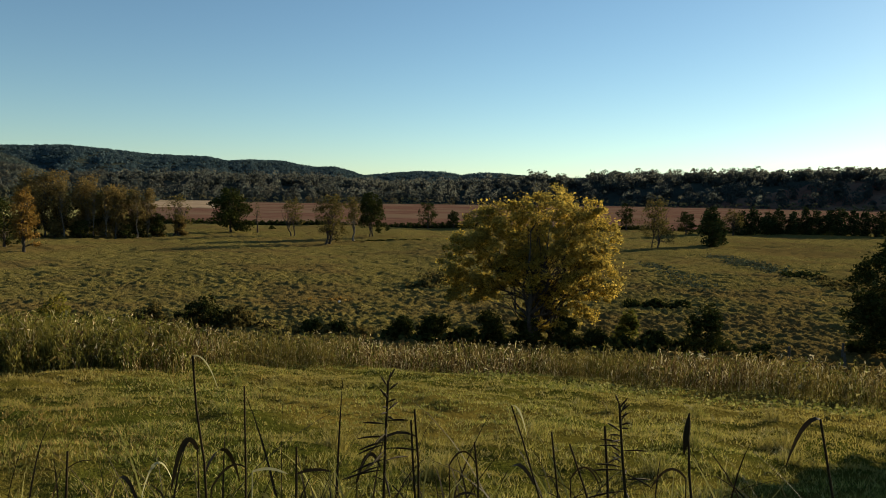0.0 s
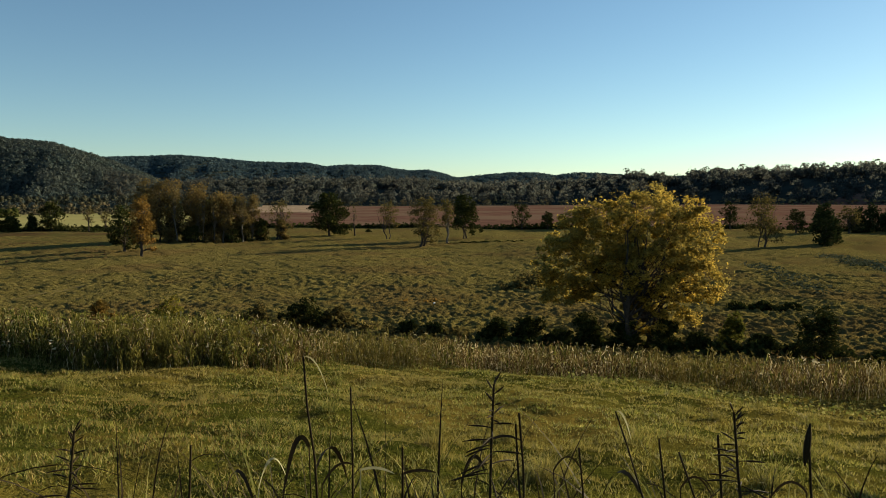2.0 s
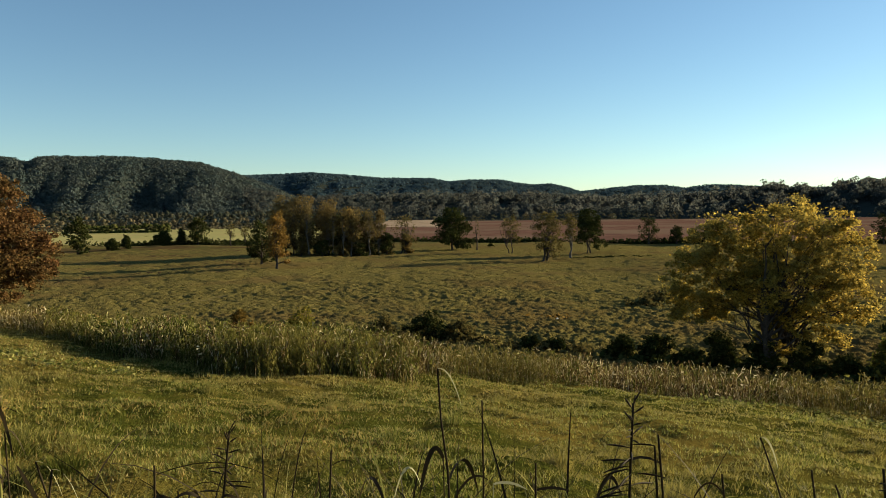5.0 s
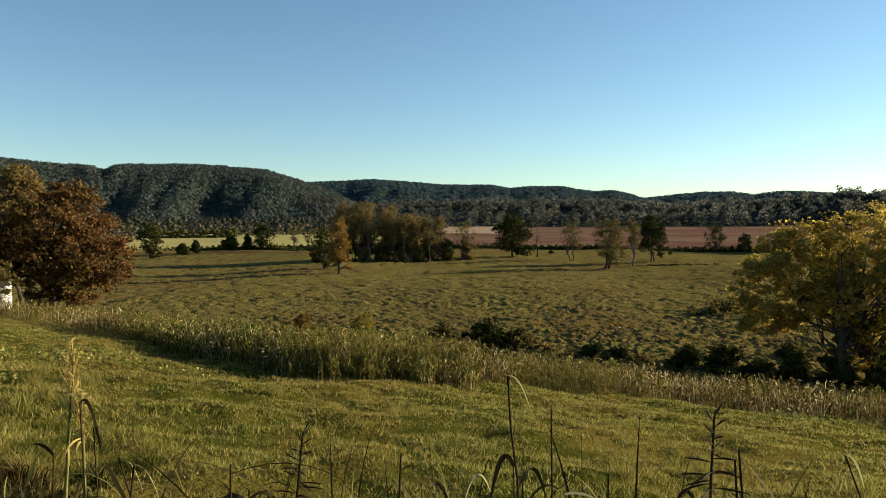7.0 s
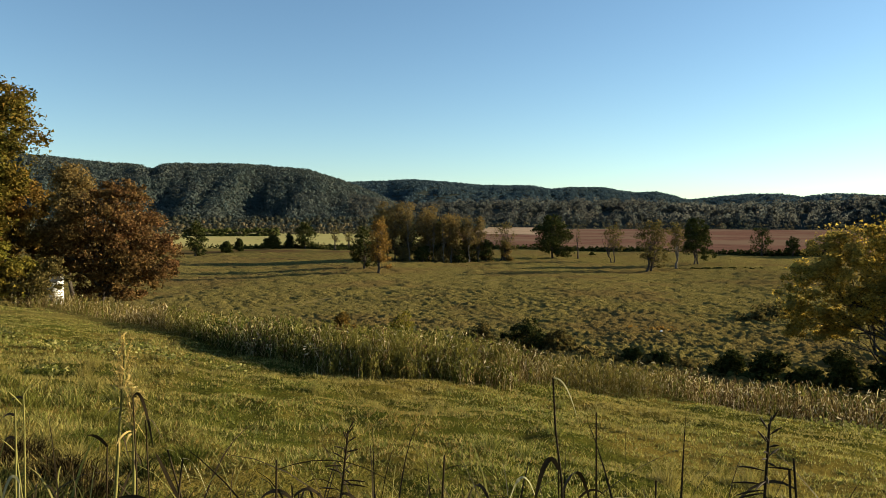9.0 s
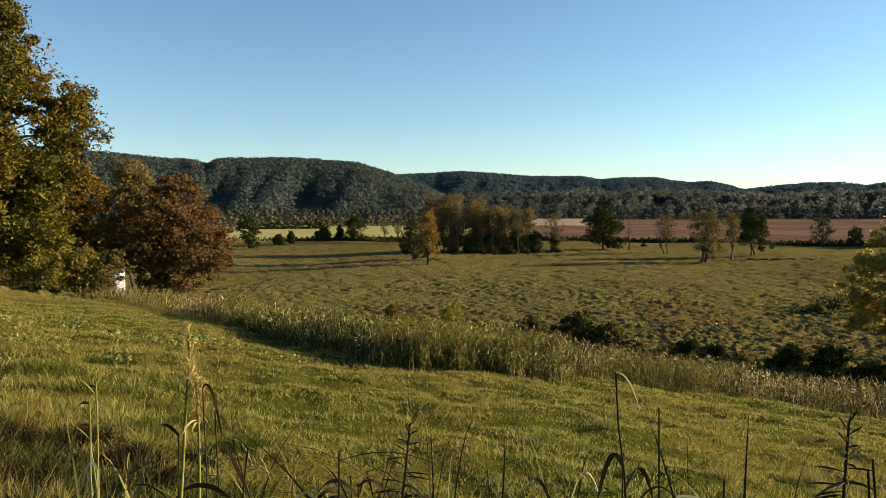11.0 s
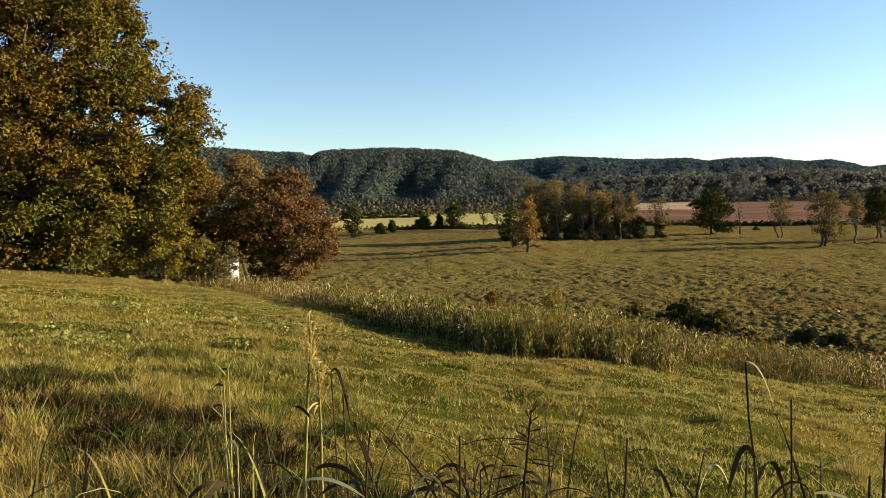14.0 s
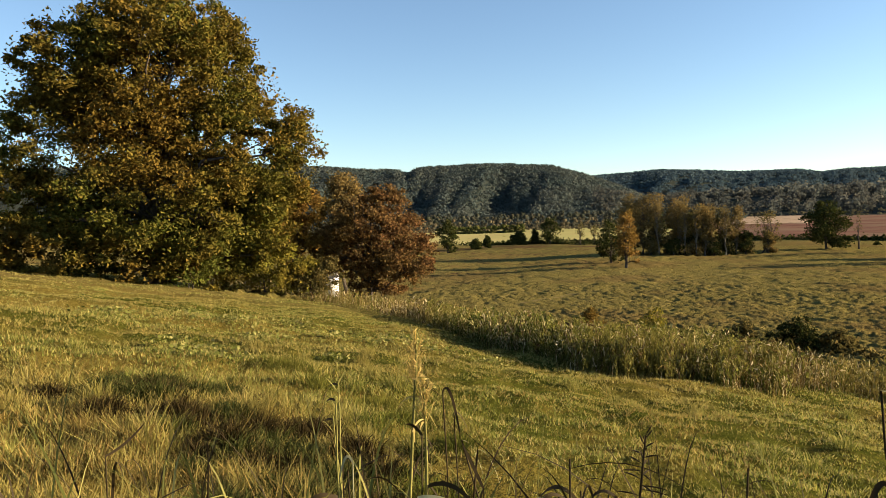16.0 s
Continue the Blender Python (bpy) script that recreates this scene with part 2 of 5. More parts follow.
def mesh_np(name, verts, faces, mat, smooth=False):
    """A mesh from arrays; faces is one (n, k) array or a list of them."""
    me = bpy.data.meshes.new(name)
    groups = faces if isinstance(faces, list) else [faces]
    groups = [np.asarray(g, dtype=np.int32) for g in groups if len(g)]
    loops = np.concatenate([g.ravel() for g in groups])
    sizes = np.concatenate([np.full(len(g), g.shape[1], dtype=np.int32) for g in groups])
    starts = np.concatenate([[0], np.cumsum(sizes)[:-1]]).astype(np.int32)
    verts = np.asarray(verts, dtype=np.float32)
    me.vertices.add(len(verts))
    me.vertices.foreach_set("co", verts.ravel())
    me.loops.add(len(loops))
    me.loops.foreach_set("vertex_index", loops)
    me.polygons.add(len(sizes))
    me.polygons.foreach_set("loop_start", starts)
    me.polygons.foreach_set("loop_total", sizes)
    if smooth:
        me.polygons.foreach_set("use_smooth", np.ones(len(sizes), dtype=bool))
    me.update(calc_edges=True)
    me.materials.append(mat)
    return me


def part(name, me, parent=None, label=""):
    ob = new(name, me)
    if parent is not None:
        ob.parent = parent
    if label:
        ob["label"] = label
    return ob


class Heap:
    """Collects pieces (vertices, quads, triangles) for one mesh."""

    def __init__(self):
        self.v, self.q, self.t, self.n = [], [], [], 0

    def add(self, v, quads=None, tris=None):
        v = np.asarray(v, dtype=np.float32).reshape(-1, 3)
        if quads is not None and len(quads):
            self.q.append(np.asarray(quads) + self.n)
        if tris is not None and len(tris):
            self.t.append(np.asarray(tris) + self.n)
        self.v.append(v)
        self.n += len(v)

    def mesh(self, name, mat, smooth=False):
        f = [np.concatenate(g) for g in (self.q, self.t) if g]
        return mesh_np(name, np.concatenate(self.v), f, mat, smooth)


def tube(heap, pts, radii, sides=6):
    pts = np.asarray(pts, dtype=float)
    k = len(pts)
    tang = np.gradient(pts, axis=0)
    tang /= np.linalg.norm(tang, axis=1)[:, None] + 1e-9
    ref = np.array([0.31, 0.2, 0.93]) if abs(tang[0][2]) < 0.8 else np.array([1.0, 0.1, 0])
    a = np.cross(tang, ref)
    a /= np.linalg.norm(a, axis=1)[:, None] + 1e-9
    b = np.cross(tang, a)
    ang = np.linspace(0, 2 * np.pi, sides, endpoint=False)
    ring = pts[:, None, :] + np.asarray(radii)[:, None, None] * (np.cos(ang)[None, :, None] * a[:, None, :] + np.sin(ang)[None, :, None] * b[:, None, :])
    i, j = np.meshgrid(np.arange(k - 1), np.arange(sides), indexing="ij")
    i, j = i.ravel(), j.ravel()
    jn = (j + 1) % sides
    heap.add(ring.reshape(-1, 3), np.stack([i * sides + j, i * sides + jn, (i + 1) * sides + jn, (i + 1) * sides + j], 1))


def ribbon(heap, pts, widths, side):
    """A blade along pts with the given widths across the way side."""
    pts, w = np.asarray(pts, dtype=float), np.asarray(widths, dtype=float)[:, None]
    side = np.broadcast_to(np.asarray(side, dtype=float), pts.shape)
    v = np.stack([pts - side * w / 2, pts + side * w / 2], 1).reshape(-1, 3)
    i = np.arange(len(pts) - 1) * 2
    heap.add(v, np.stack([i, i + 1, i + 3, i + 2], 1))


def unit(n, rng):
    v = rng.normal(size=(n, 3))
    return v / (np.linalg.norm(v, axis=1)[:, None] + 1e-9)


def leaf_cards(centres, size, rng, flat=0.0, long=1.5, face=None, three=False):
    """Pointed four-cornered leaves at the centres, turned at random or roughly facing the given ways."""
    n = len(centres)
    a = unit(n, rng)
    a[:, 2] *= 1 - flat
    if face is not None:
        a = np.cross(face + unit(n, rng) * 0.3, a)
    a /= np.linalg.norm(a, axis=1)[:, None] + 1e-9
    b = np.cross(a, unit(n, rng) if face is None else face)
    b /= np.linalg.norm(b, axis=1)[:, None] + 1e-9
    s = (size * rng.uniform(0.6, 1.4, n))[:, None]
    if three:
        v = np.stack([centres - a * s * long / 2 - b * s * 0.45, centres - a * s * long * 0.3 + b * s * 0.55, centres + a * s * long * 0.6], 1)
        return v.reshape(-1, 3), np.arange(3 * n).reshape(-1, 3)
    c = np.cross(a, b) * s * 0.18
    v = np.stack([centres - a * s * long / 2, centres + b * s / 2 + c, centres + a * s * long / 2, centres - b * s / 2 + c], 1)
    return v.reshape(-1, 3), np.arange(4 * n).reshape(-1, 4)


def bend(a, b, rng, sag=0.1, steps=6):
    """A gently crooked way from a to b, rising first."""
    t = np.linspace(0, 1, steps)[:, None]
    d = b - a
    l = np.linalg.norm(d)
    p = a + d * t + np.array([0, 0, 1.0]) * (np.sin(t * np.pi) * sag * l)
    p[1:-1] += rng.normal(scale=0.035 * l, size=(steps - 2, 3))
    return p


def ico(sub):
    bm = bmesh.new()
    bmesh.ops.create_icosphere(bm, subdivisions=sub, radius=1)
    v = np.array([x.co[:] for x in bm.verts])
    f = np.array([[x.index for x in g.verts] for g in bm.faces])
    bm.free()
    return v, f


# ---- ground ----
DOWN = radians(-10.0)
VALLEY = -9.8


def interp_az(az, table):
    xs, ys = zip(*sorted(table))
    return np.interp(az, xs, ys)


# skyline of each ridge: degrees left of +y, degrees above the eye's level
RIDGE_NEAR = [(24, -0.8), (28, 0.6), (31, 2.0), (33.5, 2.95), (36.2, 3.75), (39.8, 4.0), (42.7, 4.05), (45.5, 4.0), (46.8, 3.9), (47.6, 3.5), (48.5, 3.85), (50.9, 3.9), (53.3, 4.15), (56, 4.35), (62, 4.6), (75, 4.2), (90, 3.0), (120, 1.5)]
RIDGE_FAR = [(3, 0.2), (6.2, 1.15), (7.1, 1.5), (8.6, 1.9), (10, 1.85), (11.4, 2.0), (12.5, 2.25), (15, 2.32), (16.8, 2.16), (18.1, 2.45), (22.3, 2.5), (25.5, 2.8), (27.7, 2.95), (32, 2.75), (36, 2.6), (50, 1.5)]
RIDGE_LAST = [(-60, 0.8), (-20, 1.1), (-8, 1.3), (-4.3, 1.6), (-3, 1.63), (-1.4, 1.4), (-0.2, 1.64), (2.2, 1.66), (4.3, 1.5), (6.3, 1.3), (10, 0.8), (20, 0.4)]
WOODS = [(-75, 1.6), (-50, 2.2), (-31.8, 2.2), (-27.7, 2.2), (-22.6, 2.1), (-17.8, 1.9), (-15.3, 2.0), (-11.9, 1.9), (-10.6, 1.25), (-9.7, 1.6), (-7.5, 1.8), (-5.2, 1.55), (-3, 1.25), (3.8, 1.05), (8, 1.3), (12.7, 1.42), (21, 1.5), (26, 1.3), (32, 0.9)]
LAYERS = [(RIDGE_NEAR, 780.0, 1280.0, 4.0), (RIDGE_FAR, 1500.0, 2300.0, 0.5), (RIDGE_LAST, 2600.0, 3800.0, 0.0), (WOODS, 850.0, 1010.0, 13.0)]


def value_noise(x, y, salt=0):
    """Smooth lattice noise from 0 to 1, one lattice cell to the unit."""
    x, y = np.asarray(x, dtype=float), np.asarray(y, dtype=float)
    ix, iy = np.floor(x).astype(np.int64), np.floor(y).astype(np.int64)
    fx, fy = x - ix, y - iy
    fx, fy = fx * fx * (3 - 2 * fx), fy * fy * (3 - 2 * fy)

    def corner(i, j):
        k = (i * 374761393 + j * 668265263 + salt * 974711) & 0xFFFFFFFF
        k = ((k ^ (k >> 13)) * 1274126177) & 0xFFFFFFFF
        return ((k ^ (k >> 16)) & 0xFFFF) / 65535.0

    a = corner(ix, iy) * (1 - fx) + corner(ix + 1, iy) * fx
    b = corner(ix, iy + 1) * (1 - fx) + corner(ix + 1, iy + 1) * fx
    return a * (1 - fy) + b * fy


def height(x, y):
    x, y = np.asarray(x, dtype=float), np.asarray(y, dtype=float)
    r = np.hypot(x, y)
    az = np.degrees(np.arctan2(-x, y))
    u = y * math.cos(DOWN) - x * math.sin(DOWN)
    hill = np.where(u < 20, -0.18 * u, -3.6 - 0.25 * (u - 20))
    hill = np.where(u < -30, 5.4 + 3 * (1 - np.exp((u + 30) / 40)), hill)
    z = VALLEY + np.logaddexp(0, (hill - VALLEY) / 0.7) * 0.7
    lump = 0.10 * np.sin(x * 0.9 + 1.7 * np.sin(y * 0.37)) * np.sin(y * 0.8 + 1.3 * np.sin(x * 0.31)) + 0.05 * np.sin(x * 2.3 + y * 1.1) * np.sin(y * 2.1 - x * 0.7)
    z = z + lump * np.clip((r - 3) / 5, 0, 1) * np.where(r < 45, 1.0, 0.8)
    fine = 0.045 * np.sin(x * 4.1 + 1.3 * np.sin(y * 2.2)) * np.sin(y * 4.7 + 1.1 * np.sin(x * 1.9))
    z = z + fine * np.clip((r - 3) / 3, 0, 1) * np.clip((34 - r) / 6, 0, 1)
    swell = 0.35 * np.sin(x * 0.06 + 1.0) * np.sin(y * 0.05) + 0.2 * np.sin(x * 0.13 + y * 0.05)
    z = z + swell * np.clip((r - 70) / 60, 0, 1) * np.clip((600 - r) / 300, 0, 1)
    far = np.zeros_like(z)
    for table, toe, top, trees in LAYERS:
        # spurs and hollows: the foot and the crest of each slope wander in and out
        ease = np.clip(top / 1280, 0.25, 2.2) if trees < 10 else 0.12
        spur = 1.4 * value_noise(az * 0.42 + r * 0.004 + 5, r * 0.001, 3) + 1.5 * value_noise(az * 0.9 + r * 0.008, r * 0.003, 4) + 0.8 * value_noise(az * 2.0 - r * 0.006, r * 0.009, 5) - 1.85
        crest = top + 90 * ease * (value_noise(az * 0.4, 0 * az, 6) - 0.5)
        foot = np.maximum(toe + 55 * ease * spur, toe - 60)
        h = np.tan(np.radians(interp_az(az, table))) * crest + EYE - trees - VALLEY
        s = np.clip((r - foot) / (crest - foot), 0, 1)
        s = s * s * (3 - 2 * s)
        back = np.clip((r - crest) / 900, 0, 1)
        far = np.maximum(far, np.maximum(h, 0) * s * (1 - 0.5 * back))
    return z + far


def build_ground():
    az = np.concatenate([np.arange(-48, 88, 0.68), np.arange(88, 312, 2.0)])
    r = np.concatenate([np.linspace(0.4, 40, 70), np.geomspace(40.6, 840, 78), np.arange(852, 1400, 13), np.geomspace(1420, 4900, 40)])
    a, rr = np.meshgrid(np.radians(az), r, indexing="ij")
    x, y = -np.sin(a) * rr, np.cos(a) * rr
    v = np.stack([x, y, height(x, y)], -1).reshape(-1, 3)
    n, k = len(az), len(r)
    i, j = np.meshgrid(np.arange(n), np.arange(k - 1), indexing="ij")
    i, j = i.ravel(), j.ravel()
    i2 = (i + 1) % n
    quads = np.stack([i * k + j, i * k + j + 1, i2 * k + j + 1, i2 * k + j], 1)
    v = np.concatenate([v, [[0, 0, 0]]])
    c = np.arange(n)
    fan = np.stack([np.full(n, n * k), c * k, ((c + 1) % n) * k], 1)
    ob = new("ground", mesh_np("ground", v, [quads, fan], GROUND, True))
    tagged(ob, "grassy hillside running down to a flat grazed valley", "ground", kind="structure")


build_ground()


def on(x, y, sink=0.0):
    return Vector((x, y, float(height(x, y)) - sink))


def field(name, corners, thick, mat, label, cells=40):
    """A low standing crop or meadow between four corners, its top a little uneven."""
    c = np.array(corners, dtype=float)
    s, t = np.meshgrid(np.linspace(0, 1, cells), np.linspace(0, 1, cells), indexing="ij")
    s, t = s[..., None], t[..., None]
    p = c[0] * (1 - s) * (1 - t) + c[1] * s * (1 - t) + c[2] * s * t + c[3] * (1 - s) * t
    x, y = p[..., 0], p[..., 1]
    z = height(x, y) + thick + RNG.normal(scale=thick * 0.08, size=x.shape)
    edge = (np.arange(cells) == 0) | (np.arange(cells) == cells - 1)
    rim = edge[:, None] | edge[None, :]
    z = np.where(rim, height(x, y) - 0.5, z)
    q = p.copy()
    v = np.concatenate([q, z[..., None]], -1).reshape(-1, 3)
    i, j = np.meshgrid(np.arange(cells - 1), np.arange(cells - 1), indexing="ij")
    i, j = i.ravel(), j.ravel()
    ob = new(name, mesh_np(name, v, np.stack([i * cells + j, (i + 1) * cells + j, (i + 1) * cells + j + 1, i * cells + j + 1], 1), mat))
    tagged(ob, label, "field", kind="structure")


field("crop_field", [(-112, 250), (330, 228), (640, 905), (-330, 700)], 0.7, CROP, "reddish brown crop field on the valley floor")
field("rough_grass_strip", [(-205, 150), (-112, 160), (-128, 208), (-215, 186)], 0.12, ROUGH, "rough brown grass strip before the pale meadow")
field("hay_meadow", [(-235, 200), (-120, 232), (-230, 470), (-470, 430)], 0.12, HAY, "pale yellow-green mown meadow on the valley floor")


field("stubble_strip", [(-190, 447), (-139, 440), (-252, 800), (-332, 800)], 0.95, STUBBLE, "pale tan stubble strip beyond the crop field")


# ---- far woods ----
def woods(name, spots, wide, tall, mat, label, blobs=4, cards=20, seed=1, card_size=1.1, core=True):
    """Many far crowns as one mass: each a heap of uneven rounded lumps with ragged leaf clumps on them."""
    rng = np.random.default_rng(seed)
    spots = np.asarray(spots)
    n = len(spots)
    bv, bf = ico(1)
    bf = bf[bv[bf][:, :, 2].mean(axis=1) > -0.55]  # the undersides never show
    z = height(spots[:, 0], spots[:, 1])
    grow = rng.uniform(0, 1, n) ** 1.6
    w, t = wide[0] + (wide[1] - wide[0]) * grow, tall[0] + (tall[1] - tall[0]) * np.clip(grow + rng.normal(scale=0.2, size=n), 0, 1)
    heap = Heap()
    if blobs == 1:  # crowns far off: leaf clumps alone over the dark wood floor
        c = np.stack([spots[:, 0], spots[:, 1], z + t * 0.42], 1)[:, None]
        bs = np.stack([w * 0.55, w * 0.55, t * 0.58], 1)[:, None]
    else:
        a = rng.uniform(0, 2 * np.pi, (n, blobs))
        up = (np.arange(blobs) / (blobs - 1))[None] * rng.uniform(0.75, 1.1, (n, blobs))
        out = np.sqrt(np.clip(1 - (up * 1.25 - 0.3) ** 2, 0.05, 1)) * 0.3 * w[:, None] * rng.uniform(0.5, 1.2, (n, blobs))
        c = np.stack([spots[:, 0, None] + np.cos(a) * out, spots[:, 1, None] + np.sin(a) * out, z[:, None] + t[:, None] * (0.08 + 0.72 * up)], -1)
        k = w[:, None] * rng.uniform(0.22, 0.36, (n, blobs))
        bs = np.stack([k, k, np.minimum(k * 0.95, t[:, None] * 0.3)], -1)
    m = c.shape[1]
    wob = rng.uniform(0.5, 0.85, (n, m, len(bv), 1))
    turn = rng.uniform(0, 2 * np.pi, (n, m, 1))
    rv = np.stack([bv[:, 0] * np.cos(turn) - bv[:, 1] * np.sin(turn), bv[:, 0] * np.sin(turn) + bv[:, 1] * np.cos(turn), np.broadcast_to(bv[:, 2], (n, m, len(bv)))], -1)
    v = c[:, :, None, :] + rv * wob * bs[:, :, None, :]
    f = bf[None] + (np.arange(n * m) * len(bv))[:, None, None]
    if core and blobs > 1:
        heap.add(v.reshape(-1, 3), None, f.reshape(-1, 3))
    if cards:
        pick = rng.integers(0, m, (n, cards))
        k = unit(n * cards, rng).reshape(n, cards, 3)
        k[..., 2] = np.abs(k[..., 2]) * 1.1 - 0.3
        rows = np.arange(n)[:, None]
        q = c[rows, pick] + k * bs[rows, pick] * rng.uniform(0.8, 1.06, (n, cards, 1))
        cv, cf = leaf_cards(q.reshape(-1, 3), card_size, rng, 0.2, 1.0, k.reshape(-1, 3) + unit(n * cards, rng) * 0.38, True)
        heap.add(cv, None, cf)
    tagged(new(name, heap.mesh(name, mat, True)), label, "woods", kind="stuff")


def scatter(n, az, r, seed, keep=None):
    rng = np.random.default_rng(seed)
    a = np.radians(rng.uniform(*az, n))
    d = np.sqrt(rng.uniform(r[0] ** 2, r[1] ** 2, n))
    p = np.stack([-np.sin(a) * d, np.cos(a) * d], 1)
    return p if keep is None else p[keep(np.degrees(a), d)]


woods("river_wood", scatter(820, (-40, 33), (850, 1060), 11), (11, 19), (13, 19), HAZED_WOOD, "dark autumn river wood beyond the crop field", 6, 130, 21, 2.0, False)
woods("river_thicket", scatter(1700, (-40, 33), (975, 1070), 19), (10, 16), (9, 13), HAZED_WOOD, "dark thicket under the river wood", 3, 44, 29, 2.2, False)
woods("bank_shrubs", scatter(460, (-40, 33), (812, 846), 12), (4, 9), (3.5, 8), WILLOW, "pale willow scrub along the river bank", 2, 34, 22, 1.0)
woods("foothill_wood", scatter(1500, (24, 88), (600, 800), 13, lambda a, d: d > 635 + 50 * np.sin(a * 0.5)), (6, 13), (7, 15), FOOT_WOOD, "dark wood at the foot of the hills", 2, 34, 23, 1.2)
woods("meadow_edge_scrub", scatter(620, (30, 75), (505, 600), 14), (3, 8), (3, 9), TAN_SCRUB, "tan scrub at the far edge of the meadow", 2, 24, 24, 0.9)
woods("meadow_hedge", scatter(130, (38.5, 45), (466, 490), 18), (5, 9), (2.5, 5.5), DARK_LEAF, "dark hedge mound behind the pale meadow", 2, 24, 28, 0.7)
woods("hill_wood", scatter(23000, (22, 74), (700, 1320), 15), (6.5, 12), (4.5, 8.5), HAZED_HILL, "wooded hillside in autumn shade", 1, 12, 25, 2.6)
woods("far_hill_wood", scatter(9000, (2, 42), (1480, 2400), 16), (10, 18), (5, 9), HAZED_RIDGE, "distant wooded ridge", 1, 12, 26, 4.6)
woods("last_hill_wood", scatter(1800, (-14, 12), (2900, 3900), 17), (18, 34), (8, 13), HAZED_RIDGE, "faint wooded ridge on the horizon", 1, 12, 27, 8.5)


# ---- trees ----
def tree(name, x, y, tall, blobs, mat, label, leaves=6000, leaf=0.35, trunk=0.2, limbs=14, bark=BARK, seed=1, clumps=90, tight=0.16, fork=0.3, category="tree", droop=0.0, stems=1, group="", twigs=False, small=0.045):
    """A tree: stems from the ground, crooked limbs into each lobe of the crown, leaves in loose clumps.
    blobs: lobes of the crown (dx, dy, z, rx, ry, rz) from the foot."""
    rng = np.random.default_rng(seed)
    root = new(name)
    root.matrix_world = Matrix.Translation(on(x, y, 0.05))
    blobs = np.array(blobs, dtype=float)
    vol = np.prod(blobs[:, 3:], axis=1) ** 0.67
    which = rng.choice(len(blobs), clumps, p=vol / vol.sum())
    d = unit(clumps, rng)
    rad = rng.uniform(0.25, 1.0, clumps) ** 0.45
    cen = blobs[which, :3] + d * blobs[which, 3:] * rad[:, None] * rng.uniform(0.85, 1.02, (clumps, 1))
    cen[:, 2] = np.maximum(cen[:, 2], 0.25)
    wood, arms = Heap(), []
    mid = np.average(blobs[:, :3], axis=0, weights=vol)
    for s in range(stems):
        off = np.array([0, 0, 0.0]) if stems == 1 else np.array([*rng.normal(scale=trunk * 2.2, size=2), 0])
        top = mid * np.array([0.7, 0.7, 0]) + np.array([0, 0, tall * 0.72]) + np.array([*rng.normal(scale=tall * (0.03 if stems == 1 else 0.12), size=2), 0])
        stem = bend(off, top, rng, 0.0, 8)
        stem = 0.45 * stem + 0.55 * (off + (top - off) * np.linspace(0, 1, 8)[:, None])
        rr = trunk * (1 - 0.85 * np.linspace(0, 1, 8)) / math.sqrt(stems)
        rr[0] *= 1.35
        tube(wood, stem, rr, 8)
        for k in range(limbs // stems):
            aim = cen[rng.integers(clumps)]
            low = np.clip(fork + rng.uniform(0, 0.45), 0, 0.9)
            lo = np.clip(min(low, (aim[2] / tall) / 0.72 * 0.8), 0.05, 0.9)
            at = np.array([np.interp(lo, np.linspace(0, 1, 8), stem[:, i]) for i in range(3)])
            r0 = trunk * (1 - 0.8 * lo) * rng.uniform(0.38, 0.62) / math.sqrt(stems)
            boughs = Heap()
            arms.append([boughs])
            way = bend(at, aim, rng, 0.06 - droop, 7)
            tube(boughs, way, r0 * (1 - 0.88 * np.linspace(0, 1, 7)), 5)
            for _ in range(2):
                near = cen[np.argsort(np.linalg.norm(cen - way[4], axis=1))[rng.integers(1, 9)]]
                sub = bend(way[rng.integers(2, 5)], near, rng, 0.05, 5)
                if twigs:
                    arms[-1].append(Heap())
                tube(arms[-1][-1], sub, r0 * 0.4 * (1 - 0.85 * np.linspace(0, 1, 5)), 4)
    part("trunk", wood.mesh("trunk", bark, True), root)
    for arm, *thin in arms:
        limb = part("limb", arm.mesh("limb", bark, True), root)
        for twig in thin:
            part("branch", twig.mesh("branch", bark, True), limb)
    if leaves:
        share = rng.choice(clumps, leaves)
        spread = np.maximum(blobs[which, 3:].mean(axis=1) * tight, tall * small) * rng.uniform(0.6, 1.5, clumps)
        loose = rng.random(leaves) < (0.2 if small > 0.04 else 0.1)
        share_blob = rng.choice(len(blobs), leaves, p=vol / vol.sum())
        shell = unit(leaves, rng) * (rng.uniform(0.1, 1, leaves) ** 0.5)[:, None]
        pts = cen[share] + shell * spread[share][:, None] * np.array([1.3, 1.3, 0.8]) + rng.normal(scale=leaf * 0.5, size=(leaves, 3))
        stray = blobs[share_blob, :3] + unit(leaves, rng) * blobs[share_blob, 3:] * (rng.uniform(0.2, 1.0, leaves) ** 0.5)[:, None]
        pts = np.where(loose[:, None], stray, pts)
        pts[:, 2] = np.maximum(pts[:, 2], 0.08)
        v, f = leaf_cards(pts, leaf, rng, 0.25, 1.5, None, True)
        part("crown", mesh_np("crown", v, f, mat), root)
    tagged(root, label, category, group)
    return root


def polar(az, d):
    return -math.sin(radians(az)) * d, math.cos(radians(az)) * d


